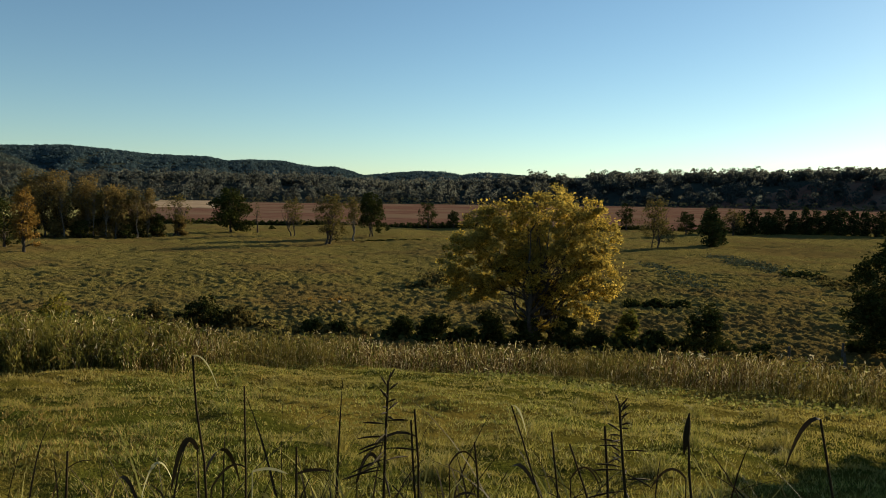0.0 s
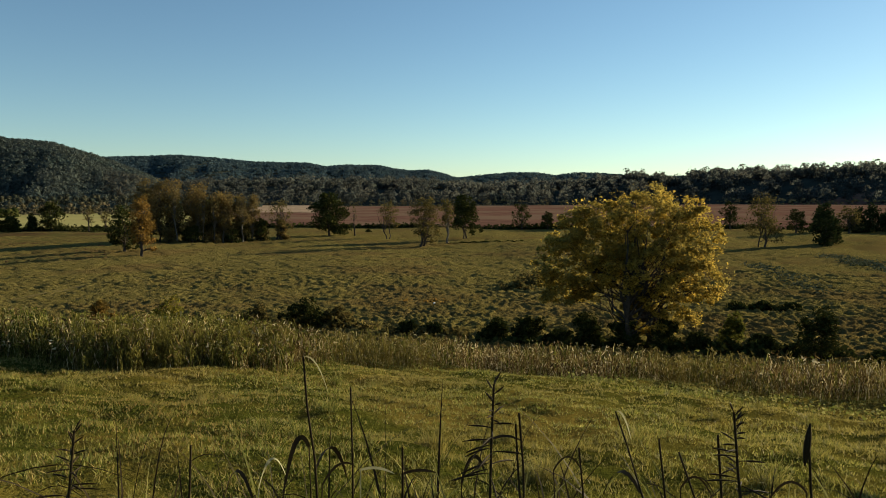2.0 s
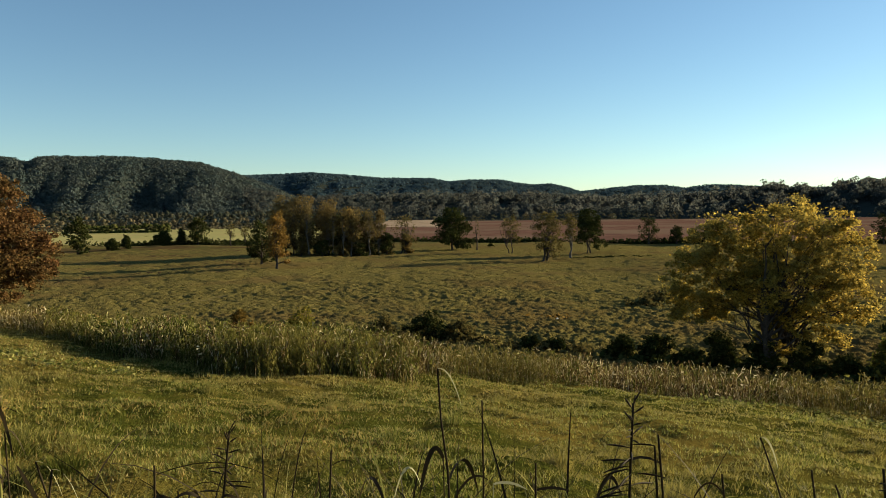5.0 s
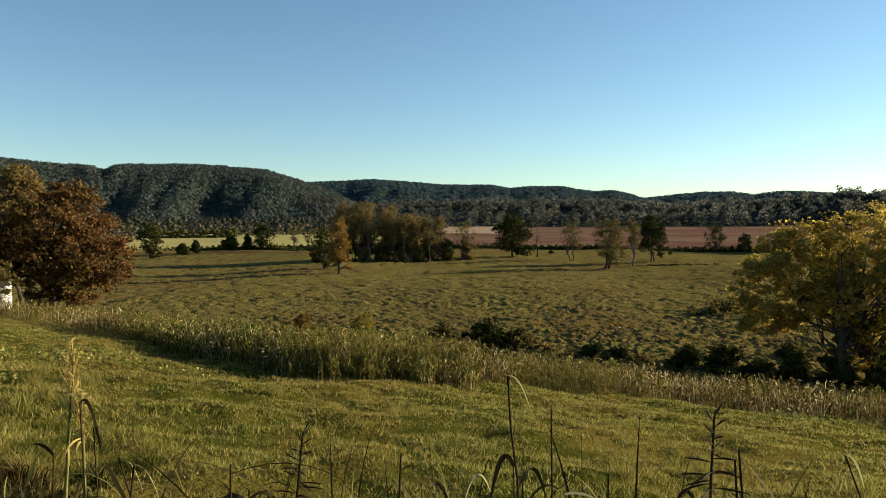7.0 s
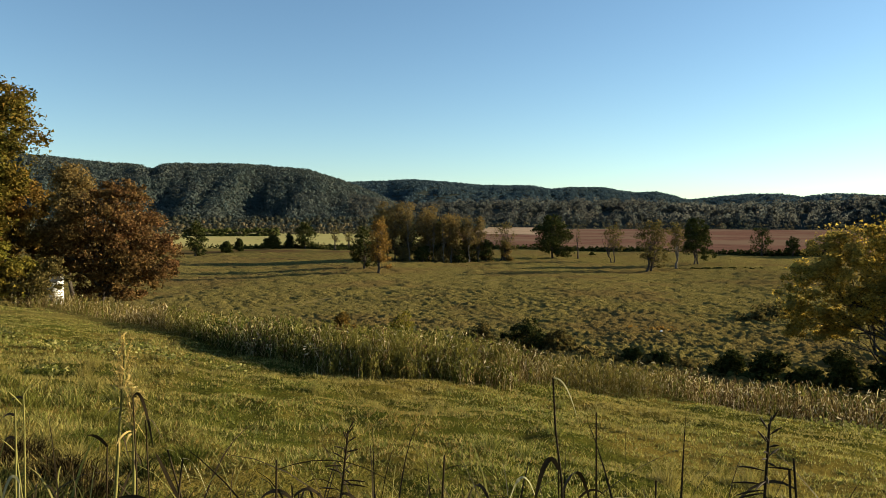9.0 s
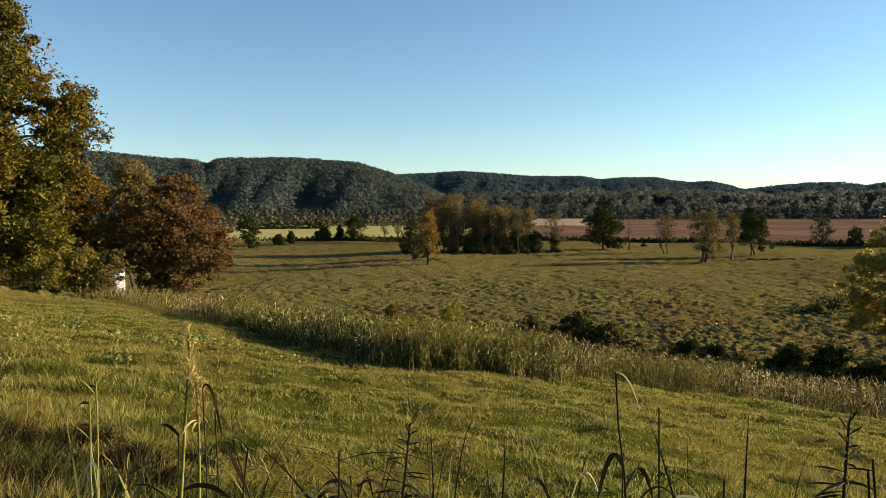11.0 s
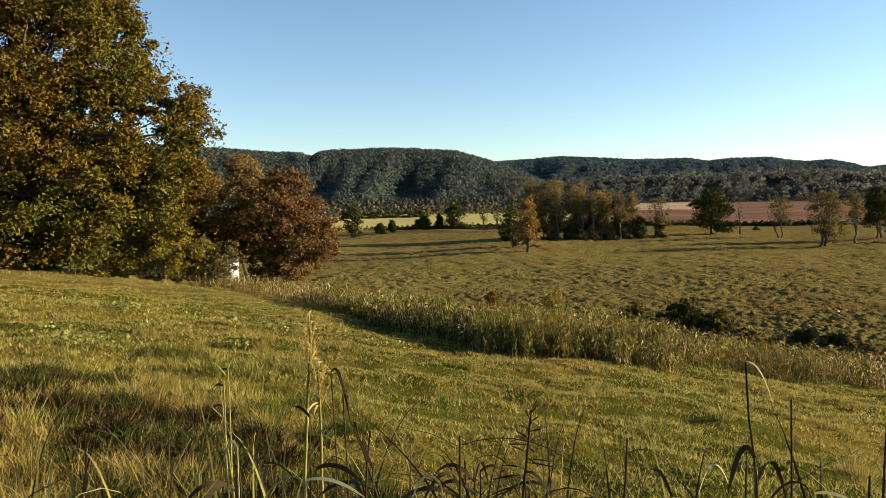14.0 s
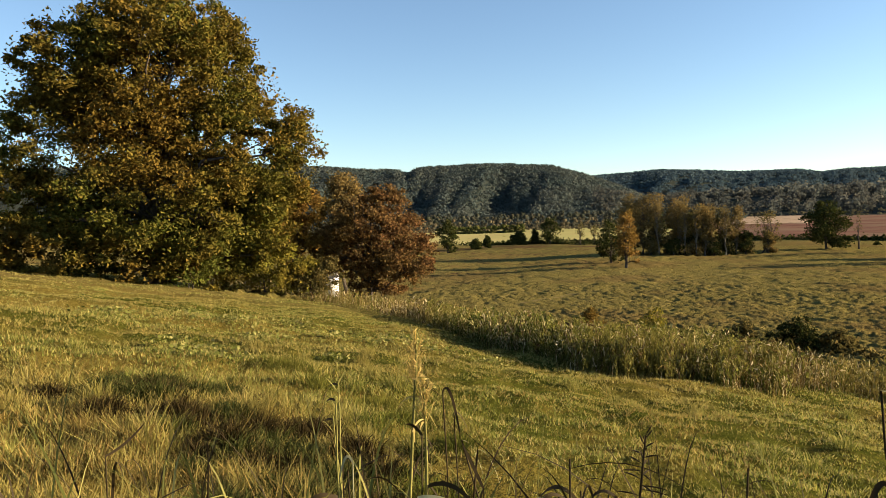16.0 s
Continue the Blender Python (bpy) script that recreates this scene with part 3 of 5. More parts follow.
# the yellow tree below the hill
YX, YY = 7.6, 54.0
tree("yellow_tree", YX, YY, 12.4, [(0.3, 0, 8.7, 4.2, 4.2, 3.7), (-2.6, 0.2, 8.3, 3.6, 3.8, 3.2), (-5.3, 0, 6.2, 2.9, 3.2, 2.9), (-4.6, 0.2, 9.4, 1.5, 1.6, 1.8), (3.3, -0.2, 8.3, 2.7, 3.0, 2.8), (4.2, -0.4, 5.2, 2.4, 2.8, 2.2), (0.4, -1.0, 5.8, 4.2, 3.8, 2.6), (-5.4, -0.2, 4.4, 2.6, 2.6, 1.4), (0.9, -1.2, 2.6, 3.4, 1.8, 1.6)],
     YELLOW_LEAF, "broad yellow-leaved autumn tree at the foot of the hill", 76000, 0.118, 0.36, 76, BARK, 31, 900, 0.085, 0.08, stems=3, twigs=True, small=0.022)

# big oak and its neighbours on the hillside
OX, OY = polar(67.0, 48)
tree("oak_tree", OX, OY, 19.5, [(0, 0, 12.5, 7.0, 7.0, 6.0), (3.2, 4.2, 8.0, 5.5, 5.5, 4.5), (-3.0, -3.5, 8.5, 5.5, 5.5, 5.0), (1.0, 1.0, 5.0, 7.5, 7.5, 4.5), (-0.5, 0, 16.5, 3.8, 3.8, 2.6), (3.4, 7.6, 9.0, 2.0, 2.0, 1.9), (0.5, 7.0, 4.2, 3.4, 3.4, 3.6), (-3.5, -7.5, 5, 4.0, 4.0, 4.0), (2.0, -2.0, 2.4, 5.0, 5.0, 2.2), (2.5, 3.5, 2.2, 4.5, 4.5, 2.0), (-1.0, -6.5, 2.6, 4.0, 4.0, 2.4), (-1.7, -3.8, 13.2, 3.8, 3.8, 3.6), (1.2, -0.6, 13.2, 4.4, 4.4, 4.0), (2.2, 5.2, 12.0, 2.6, 2.6, 2.7), (1.4, 3.3, 15.2, 2.9, 2.9, 2.6)],
     OAK_LEAF, "huge spreading oak with green and rusty autumn leaves", 255000, 0.135, 0.6, 80, BARK, 32, 1500, 0.09, 0.1, twigs=True, small=0.02)
sx, sy = polar(59.2, 46.0)
tree("saplings", sx, sy, 5.8, [(-1.2, -0.9, 2.6, 1.7, 1.7, 2.3), (0.6, 0.5, 2.0, 1.5, 1.5, 1.8), (1.3, 1.7, 1.3, 1.1, 1.1, 1.3), (-0.2, 0.1, 4.3, 1.1, 1.1, 1.3), (-2.2, -2.4, 1.4, 1.4, 1.4, 1.4)], SHRUB_LEAF, "yellow-green saplings beside the oak", 16000, 0.11, 0.08, 16, BARK, 33, 170, 0.2, 0.05, stems=3, small=0.03)
qx, qy = polar(57.2, 49.5)
tree("rusty_tree", qx, qy, 8.0, [(-0.8, -0.6, 4.6, 2.0, 2.0, 2.0), (0.5, 0.8, 6.0, 1.6, 1.6, 1.5), (0.3, 0.4, 3.0, 1.9, 1.9, 1.6)], RUST_LEAF, "small rusty-leaved tree between oak and shed", 18000, 0.12, 0.12, 24, BARK, 36, 220, 0.16, 0.1, twigs=True, small=0.025)
rx, ry = polar(51.4, 50)
tree("russet_tree", rx, ry, 8.9, [(0.3, 0.4, 5.2, 3.5, 3.5, 3.1), (1.6, 1.6, 4.2, 2.8, 2.8, 2.6), (-1.7, -1.8, 4.3, 2.4, 2.4, 2.0), (1.0, 1.2, 2.6, 3.2, 3.2, 1.7), (0.8, 0.9, 7.4, 2.0, 2.0, 1.4), (-0.7, -0.9, 1.2, 0.6, 0.6, 0.9)],
     RED_LEAF, "rounded tree with russet autumn leaves above the weeds", 52000, 0.11, 0.26, 50, BARK, 34, 620, 0.1, 0.1, twigs=True, small=0.02)
hx, hy = polar(55.9, 46)
tree("brown_shrub", hx, hy, 3.0, [(0.3, 0.4, 1.6, 0.9, 0.9, 1.3), (-0.5, -0.5, 1.2, 0.9, 0.9, 1.0), (0.75, 1.0, 2.3, 0.6, 0.6, 0.5), (1.0, 1.35, 1.5, 0.45, 0.45, 1.0)], DUSTY_LEAF, "thin brown shrub before the shed", 5600, 0.085, 0.05, 12, BARK, 39, 40, 0.35, 0.05, "shrub", stems=3)
bx, by = polar(53.3, 60)
tree("yellow_topped_tree", bx, by, 11.4, [(0.3, 0.2, 9.0, 1.7, 1.7, 2.2), (0, 0, 5, 2.4, 2.4, 2.6)], OCHRE_LEAF, "ochre-topped tree behind the russet tree", 12000, 0.14, 0.18, 20, BARK, 35, 160)

# trees on the valley floor
def valley_tree(name, x, y, tall, wide, mat, label, seed, leaves=3500, base=0.12, leaf=0.24, trunk=0.26, bark=BARK, limbs=20, clumps=60, stems=1, tight=0.32):
    rng = np.random.default_rng(seed)
    lobes = []
    for k in range(7):
        a = k * 2.4 + rng.uniform(-0.5, 0.5)
        z = tall * (base + 0.1 + (0.78 - base) * k / 6)
        q = wide * (0.3 if z < tall * 0.66 else 0.14) * rng.uniform(0.6, 1.1)
        lobes.append((math.cos(a) * q, math.sin(a) * q, z, wide * 0.24, wide * 0.24, tall * 0.13))
    leaves = int(leaves * 0.95)
    lobes.append((0, 0, tall * (1 + base) / 2, wide * 0.36, wide * 0.36, tall * (1 - base) * 0.46))
    return tree(name, x, y, tall, lobes, mat, label, leaves, leaf, trunk, limbs, bark, seed, clumps, tight, max(base - 0.1, 0.1), stems=stems)


valley_tree("orange_tree", -74.3, 125.6, 11.6, 5.6, ORANGE_LEAF, "slender orange autumn tree standing alone in the pasture", 41, 4200, 0.12, limbs=34, clumps=90, tight=0.22)
valley_tree("dark_tree", -82.6, 133.5, 9.8, 7.0, DARK_LEAF, "dark green tree behind the orange tree", 42, 5200, 0.05)
valley_tree("forked_tree", -25.4, 160, 11.6, 10.5, DUSTY_LEAF, "sparse forked tree with dusty brown leaves", 43, 3800, 0.12, trunk=0.34, limbs=36, clumps=90, stems=2, tight=0.2)
valley_tree("slim_tree", -21.3, 169, 11.2, 4.2, DUSTY_LEAF, "slim tree with thin ochre leaves", 44, 1100, 0.35, bark=PALE_BARK)
valley_tree("dark_oak", -18.6, 184, 11.6, 9.4, DARK_LEAF, "dark spreading tree in the pasture", 45, 5200, 0.12, 0.3, stems=2, trunk=0.25)
valley_tree("bare_tree", -39.4, 187, 10.2, 7.4, DUSTY_LEAF, "nearly bare grey tree", 46, 1300, 0.3, limbs=30, bark=BARK, stems=2, trunk=0.22)
valley_tree("dead_trunk", -50.9, 195, 9.6, 2.2, DUSTY_LEAF, "dead thin trunk with a few twigs", 47, 60, 0.4, limbs=5, bark=BARK, trunk=0.22)
valley_tree("round_dark_tree", -57.6, 193, 12.2, 13.0, DARK_LEAF, "rounded dark green tree in the pasture", 48, 9000, 0.06, 0.34, trunk=0.3, clumps=140, tight=0.24)
valley_tree("twisted_tree", -66.8, 178, 10.6, 8.6, DUSTY_LEAF, "nearly bare twisted tree", 49, 1100, 0.3, limbs=24, trunk=0.3, stems=2)
for k, (gx, gy, gh, gw, gm) in enumerate([(-92, 158, 15.5, 9, OCHRE_LEAF), (-87, 162, 16, 9, OCHRE_LEAF), (-82.5, 165, 15.2, 8, OCHRE_LEAF), (-79, 168, 12.5, 6, DUSTY_LEAF), (-76.5, 166, 12.8, 5, OCHRE_LEAF), (-74, 170, 12.2, 6, DUSTY_LEAF), (-71.5, 172, 12.4, 6, OCHRE_LEAF), (-90, 168, 12, 7, DARK_LEAF), (-83, 172, 11, 7, DARK_LEAF), (-69.5, 173, 6.0, 5, DARK_LEAF), (-66, 178, 5.5, 4, OCHRE_LEAF), (-89.5, 159.5, 15.8, 8, OCHRE_LEAF), (-84.5, 167, 14, 7, OCHRE_LEAF), (-77.8, 171, 13, 6, OCHRE_LEAF), (-94, 163, 13, 7, DUSTY_LEAF)]):
    tagged(valley_tree("grove_tree", gx, gy, gh, gw, gm, "grove tree with a pale trunk and thin ochre leaves" if gm is not DARK_LEAF else "dark low tree in the grove", 60 + k, 3300, 0.16 if gh > 10 else 0.04, 0.24, bark=PALE_BARK if k % 2 == 0 else BARK, trunk=0.2, limbs=28, clumps=80, tight=0.24), group="grove in the pasture")
for k, (gx, gy, gh, gw) in enumerate([(-94.5, 160, 5, 6), (-89, 163, 5.5, 6), (-84.5, 164, 5, 6), (-80.5, 167, 5.5, 5.5), (-77, 168, 5, 5), (-73, 170.5, 5, 5), (-70, 174, 4.5, 5), (-92, 157, 4.2, 5.5), (-87, 159, 4, 5.5), (-82.5, 161.5, 4.4, 5.5), (-78.5, 164.5, 4.2, 5), (-74.8, 167, 4, 5)]):
    tagged(valley_tree("grove_shrub", gx, gy, gh, gw, DARK_LEAF if k % 2 else OCHRE_LEAF, "low leafy shrub under the grove", 240 + k, 1800, 0.02, limbs=6), group="grove in the pasture")
for k, (gx, gy, gh, gw) in enumerate([(-85, 159, 13.5, 4), (-80.5, 163, 13, 4), (-77.5, 164, 12.5, 4), (-72.5, 168, 12.5, 4)]):
    tagged(valley_tree("grove_tree", gx, gy, gh, gw, OCHRE_LEAF, "thin grove tree with a bare pale trunk", 250 + k, 700, 0.4, limbs=16, bark=PALE_BARK, trunk=0.2), group="grove in the pasture")
for k, (gx, gy, gh, gw) in enumerate([(-5.1, 243, 9.0, 9.5), (3.6, 242, 6.2, 5.5), (9.0, 243, 4.8, 5.0), (13.0, 243, 5.0, 4.5), (60.6, 234, 9.0, 6.5), (72.3, 211, 6.9, 6.2)]):
    valley_tree("field_edge_tree", gx, gy, gh, gw, DARK_LEAF, "dark tree at the edge of the crop field", 80 + k, 2600, 0.06, limbs=10)
valley_tree("dusty_tree", 47.3, 158, 12.2, 9.0, DUSTY_LEAF, "thin-leaved brown tree with several stems", 90, 3000, 0.12, limbs=24, stems=3, trunk=0.25)
valley_tree("brown_tree", 90.9, 222, 8.2, 7.7, DUSTY_LEAF, "brown-leaved tree among the cedars", 91, 2200, 0.1)


def cedar(x, y, tall, wide, seed, name="cedar_tree", group="row of cedars"):
    lobes = [(0, 0, tall * f, wide * 0.5 * w, wide * 0.5 * w, tall * 0.2) for f, w in ((0.14, 0.9), (0.3, 1.0), (0.5, 0.98), (0.7, 0.82), (0.87, 0.5))]
    return tree(name, x, y, tall, lobes, CEDAR_LEAF, "dark green cedar at the pasture's far edge", 1700, 0.42, 0.13, 6, BARK, seed, 60, 0.34, 0.05, group=group)


for k, (cx, cy, ch, cw) in enumerate([(64.5, 170, 9.6, 5.4), (68.5, 176, 6.0, 4.2), (80, 214, 7.6, 5.0), (96, 229, 7.6, 5), (100.6, 231, 8.6, 5.5), (106, 232, 7.0, 4.8), (110, 233, 8.0, 5.4), (115, 233, 7.4, 5), (119, 233, 8.6, 4.6), (122.5, 233, 7.8, 5), (126.5, 232, 8.2, 4.8), (129.5, 231, 8.8, 5), (133, 230, 7.6, 4.6), (136.5, 229, 8.4, 4.8), (140, 227, 8.0, 5.4), (145, 226, 8.0, 5), (150, 224, 7.6, 5), (156, 222, 8.2, 5)]):
    cedar(cx, cy, ch, cw, 100 + k)
# round the hay meadow
for k, (gx, gy, gh, gw, nm) in enumerate([(-161.8, 164, 10.8, 7.6, "meadow_tree"), (-165, 181, 3.6, 5.0, "meadow_bush"), (-164, 186, 4.4, 2.6, "meadow_bush"), (-166, 206, 4.8, 6.6, "meadow_bush"), (-157, 213, 9.8, 8.8, "meadow_tree")]):
    valley_tree(nm, gx, gy, gh, gw, DARK_LEAF, "dark green growth by the pale meadow", 120 + k, 3200, 0.05, 0.36, limbs=10, clumps=80)
cedar(-162.3, 211, 5.4, 3.0, 130, "cone_cedar", "")
valley_tree("bare_tree", -143, 212, 8.0, 4.2, DUSTY_LEAF, "bare thin tree before the pale meadow", 131, 400, 0.35, limbs=14, bark=BARK)
valley_tree("bare_tree", -138, 213, 7.2, 4.0, DUSTY_LEAF, "bare thin tree before the pale meadow", 132, 400, 0.35, limbs=12, bark=BARK)
# dark tree at the hill's foot
tree("hillfoot_tree", 31.8, 49.7, 9.0, [(0, 0, 5.0, 2.9, 2.9, 3.6), (-0.6, 0, 2.6, 2.7, 2.7, 2.2), (0.5, 0, 7.4, 1.8, 1.8, 1.5)], DARK_LEAF, "dark leafy tree at the foot of the hill", 15000, 0.16, 0.2, 30, BARK, 140, 240, 0.13, 0.1, twigs=True, small=0.03)


def bush(name, x, y, tall, wide, mat, label, seed, leaves=2400, leaf=0.19):
    rng = np.random.default_rng(seed + 900)
    lobes = [(0, 0, tall * 0.42, wide * 0.34, wide * 0.3, tall * 0.4), (wide * 0.08, 0, tall * 0.72, wide * 0.2, wide * 0.2, tall * 0.26)]
    for k in range(5):
        z = tall * rng.uniform(0.2, 0.78)
        w = wide * rng.uniform(0.1, 0.2)
        lobes.append((rng.uniform(-0.42, 0.42) * wide, rng.uniform(-0.3, 0.3) * wide, z, w, w, tall * rng.uniform(0.14, 0.24)))
    leaves = leaves if mat is DARK_LEAF else 1500
    return tree(name, x, y, tall, lobes, mat, label, int(leaves * 1.3), leaf * 0.7, 0.05, 9, BARK, seed, 70, 0.3, 0.05, "bush", stems=3)


for k, (bx, by, bh, bw, bm, lab) in enumerate([
        (-20.0, 58.7, 2.9, 4.0, DARK_LEAF, "dark bush below the weeds"), (-17.2, 59, 2.1, 2.6, DUSTY_LEAF, "brown bush below the weeds"), (-30.0, 54.3, 3.3, 3.4, SHRUB_LEAF, "olive bush below the weeds"), (-23.7, 57.3, 2.7, 2.6, DUSTY_LEAF, "brown bush below the weeds"), (-36.0, 54, 2.8, 2.8, RUST_LEAF, "rusty brown bush below the weeds"),
        (-3.2, 54.6, 2.0, 3.0, DARK_LEAF, "dark low bush below the weeds"), (-0.8, 54.4, 2.2, 2.8, DARK_LEAF, "dark low bush below the weeds"), (3.7, 53.2, 2.9, 2.6, DARK_LEAF, "dark bush below the weeds"), (1.4, 54, 1.3, 2.6, DARK_LEAF, "dark low bush below the weeds"),
        (6.4, 52, 2.5, 2.4, DARK_LEAF, "dark shrub under the yellow tree"), (8.8, 52, 2.7, 2.6, DARK_LEAF, "dark shrub under the yellow tree"), (11.4, 52.5, 1.5, 2.4, DARK_LEAF, "dark shrub under the yellow tree"), (14.2, 53.8, 3.2, 2.2, GREEN_LEAF, "green bush beside the yellow tree"), (16.2, 52.5, 1.5, 2.0, DARK_LEAF, "dark low bush below the weeds"),
        (18.8, 50.3, 4.1, 3.8, DARK_LEAF, "tall dark green bush at the foot of the hill"), (22.0, 49.1, 1.2, 2.6, DARK_LEAF, "dark low bush at the foot of the hill"), (-10.5, 57, 1.2, 1.6, DARK_LEAF, "small dark bush below the weeds"), (-8.2, 56.5, 1.1, 1.5, DARK_LEAF, "small dark bush below the weeds"), (31, 51.5, 1.2, 3, DARK_LEAF, "dark low bush at the foot of the hill")]):
    bush("bush", bx, by, bh, bw, bm, lab, 150 + k)
ux, uy = polar(64.9, 44)
bush("bush", ux, uy, 3.4, 5.0, GREEN_LEAF, "green bush under the oak's lowest limbs", 175)

# tree beyond the view that shades the slope
tree("slope_tree", 13.5, 13.6, 6.2, [(0, 0, 3.8, 2.2, 2.2, 2.3), (0.3, -0.3, 2.0, 2.2, 2.2, 1.6)], GREEN_LEAF, "small leafy tree on the slope", 9000, 0.24, 0.12, 14, BARK, 171, 80, 0.2, 0.1)


# ---- white shed behind the trees ----
def box(heap, lo, hi):
    x0, y0, z0 = lo
    x1, y1, z1 = hi
    v = [(x0, y0, z0), (x1, y0, z0), (x1, y1, z0), (x0, y1, z0), (x0, y0, z1), (x1, y0, z1), (x1, y1, z1), (x0, y1, z1)]
    heap.add(v, [(0, 3, 2, 1), (4, 5, 6, 7), (0, 1, 5, 4), (1, 2, 6, 5), (2, 3, 7, 6), (3, 0, 4, 7)])


def shed(x, y, turn):
    root = new("shed")
    root.matrix_world = Matrix.Translation(on(x, y, 0.1)) @ pose(0, 0, 0, 0, 0, turn)
    h = Heap()
    box(h, (-0.45, 0, 0), (0.45, 2.2, 2.15))
    h.add([(-0.45, 0, 2.15), (0.45, 0, 2.15), (0, 0, 2.55), (-0.45, 2.2, 2.15), (0.45, 2.2, 2.15), (0, 2.2, 2.55)], None, [(0, 1, 2), (3, 5, 4)])
    part("wall", h.mesh("wall", WHITE_PAINT), root)
    boards = Heap()
    box(boards, (-0.465, -0.035, 0), (0.465, -0.004, 0.155))
    me = boards.mesh("board", WHITE_PAINT)
    for k in range(12):
        part("board", me, root).location.z = 0.178 * k
    for s in (-1, 1):
        r = Heap()
        a, b = np.array([0, 0, 2.58]), np.array([0.54 * s, 0, 2.12])
        r.add([a + (0, -0.12, 0), b + (0, -0.12, 0), b + (0, 2.35, 0), a + (0, 2.35, 0), a + (0, -0.12, 0.05), b + (0, -0.12, 0.05), b + (0, 2.35, 0.05), a + (0, 2.35, 0.05)],
              [(0, 3, 2, 1), (4, 5, 6, 7), (0, 1, 5, 4), (1, 2, 6, 5), (2, 3, 7, 6), (3, 0, 4, 7)])
        part("roof", r.mesh("roof", ROOF_TIN), root)
    tagged(root, "small white boarded shed half hidden behind trees", "shed")


wx, wy = polar(54.25, 57)
shed(wx, wy, 50.0)


# ---- fence, bank and stones at the foot of the hill ----
def post(x, y, tall, seed):
    h = Heap()
    rng = np.random.default_rng(seed)
    p = np.array([[0, 0, -0.3], [0, 0, 0.2], [*rng.normal(scale=0.02, size=2), tall * 0.6], [*rng.normal(scale=0.04, size=2), tall]])
    tube(h, p, [0.1, 0.1, 0.095, 0.085], 8)
    h.add([p[-1] + (0.07, 0, 0), p[-1] + (0, 0.07, 0), p[-1] + (-0.07, 0, 0), p[-1] + (0, -0.07, 0)], [(0, 1, 2, 3)])
    ob = new("fence_post", h.mesh("fence_post", POST_WOOD))
    ob.matrix_world = Matrix.Translation(on(x, y))
    tagged(ob, "weathered grey wooden fence post", "post", "fence posts")


for k, (px, py) in enumerate([(27.3, 47.4), (24.2, 48.8), (30.6, 46.2), (28.9, 50.5), (33.5, 45)]):
    post(px, py, 1.1, 180 + k)
field("gravel_track", [(23.8, 48.2), (44, 46.0), (45, 48.6), (24.4, 49.6)], 0.02, MUD, "pale grey gravel track at the foot of the hill", 12)


def bank(x, y, wide, deep, tall, mat, label, seed, leaves=900, name="brambles", size=0.28):
    """Low dark tangle lying on the pasture."""
    rng = np.random.default_rng(seed)
    n = leaves
    p = np.stack([np.clip(rng.normal(size=n) * 0.45, -1, 1) * wide / 2, np.clip(rng.normal(size=n) * 0.5, -1, 1) * deep / 2], 1)
    lump = 0.55 + 0.45 * np.sin(p[:, 0] * 2.3 + seed) * np.sin(p[:, 1] * 1.7 + seed)
    z = height(x + p[:, 0], y + p[:, 1]) + rng.uniform(0.02, 1, n) * tall * lump
    v, f = leaf_cards(np.stack([x + p[:, 0], y + p[:, 1], z], 1), size, rng, 0.2)
    ob = new(name, mesh_np(name, v, f, mat))
    tagged(ob, label, "brambles", kind="stuff")


for k, (gx, gy, gw, gd, gt, gm, gn) in enumerate([(22.1, 72.8, 6.5, 2.0, 0.9, DARK_LEAF, 1600), (35.3, 116, 5, 14, 0.4, BRAMBLE, 700), (34.2, 103, 5.5, 14, 0.45, BRAMBLE, 800), (32.6, 90, 6, 11, 0.4, BRAMBLE, 700), (52.8, 133, 6, 14, 0.5, BRAMBLE, 700), (52.4, 121, 7, 14, 0.55, BRAMBLE, 900), (51.8, 111, 5, 8, 0.5, BRAMBLE, 400), (52.4, 103, 5, 4, 0.9, DARK_LEAF, 800), (53.2, 99, 4, 3, 0.7, DUSTY_LEAF, 500), (52.2, 93, 5.5, 4, 0.9, DUSTY_LEAF, 900), (51.5, 88, 6, 3, 0.7, DUSTY_LEAF, 700)] + [(0.5, 91.7, 7, 4, 2.4, DUSTY_LEAF, 1300), (-2.4, 86, 4, 2, 1.2, DUSTY_LEAF, 600), (-12, 168, 18, 1.6, 0.5, DARK_LEAF, 900), (12, 172, 16, 1.4, 0.5, DARK_LEAF, 700), (-11, 75, 6, 3, 0.5, ORANGE_LEAF, 70), (-51, 212, 2.2, 1.2, 1.3, DARK_LEAF, 260)]):
    bank(gx, gy, gw, gd, gt, gm, "dark bramble tangle on the pasture" if gm is DARK_LEAF else "low brown and green weeds on the pasture", 190 + k, gn)
for k, (gx, gy, gw, gd, gt, gm, gn) in enumerate([(4, 53.6, 17, 2.4, 1.2, DARK_LEAF, 2400), (15.5, 52.0, 13, 2.4, 1.1, DARK_LEAF, 1800), (-19, 58.5, 11, 2.2, 1.3, DUSTY_LEAF, 1100), (-30, 55.0, 12, 2.4, 1.2, DUSTY_LEAF, 1000), (-9, 56.6, 10, 2.0, 0.8, DUSTY_LEAF, 800)]):
    bank(gx, gy, gw, gd, gt, gm, "dark weedy tangle along the foot of the hill" if gm is DARK_LEAF else "brown weedy tangle along the foot of the hill", 240 + k, gn, "weed_tangle")
for k, (gx, gy, gw) in enumerate([(-108, 249, 70), (-55, 247, 60), (0, 245, 50), (50, 240, 60), (110, 237, 60), (-172, 214, 70), (-140, 222, 40)]):
    bank(gx, gy, gw, 3.0, 2.0, DARK_LEAF, "dark weedy fence line along the field's edge", 220 + k, 2600, "hedge_line", 0.55)

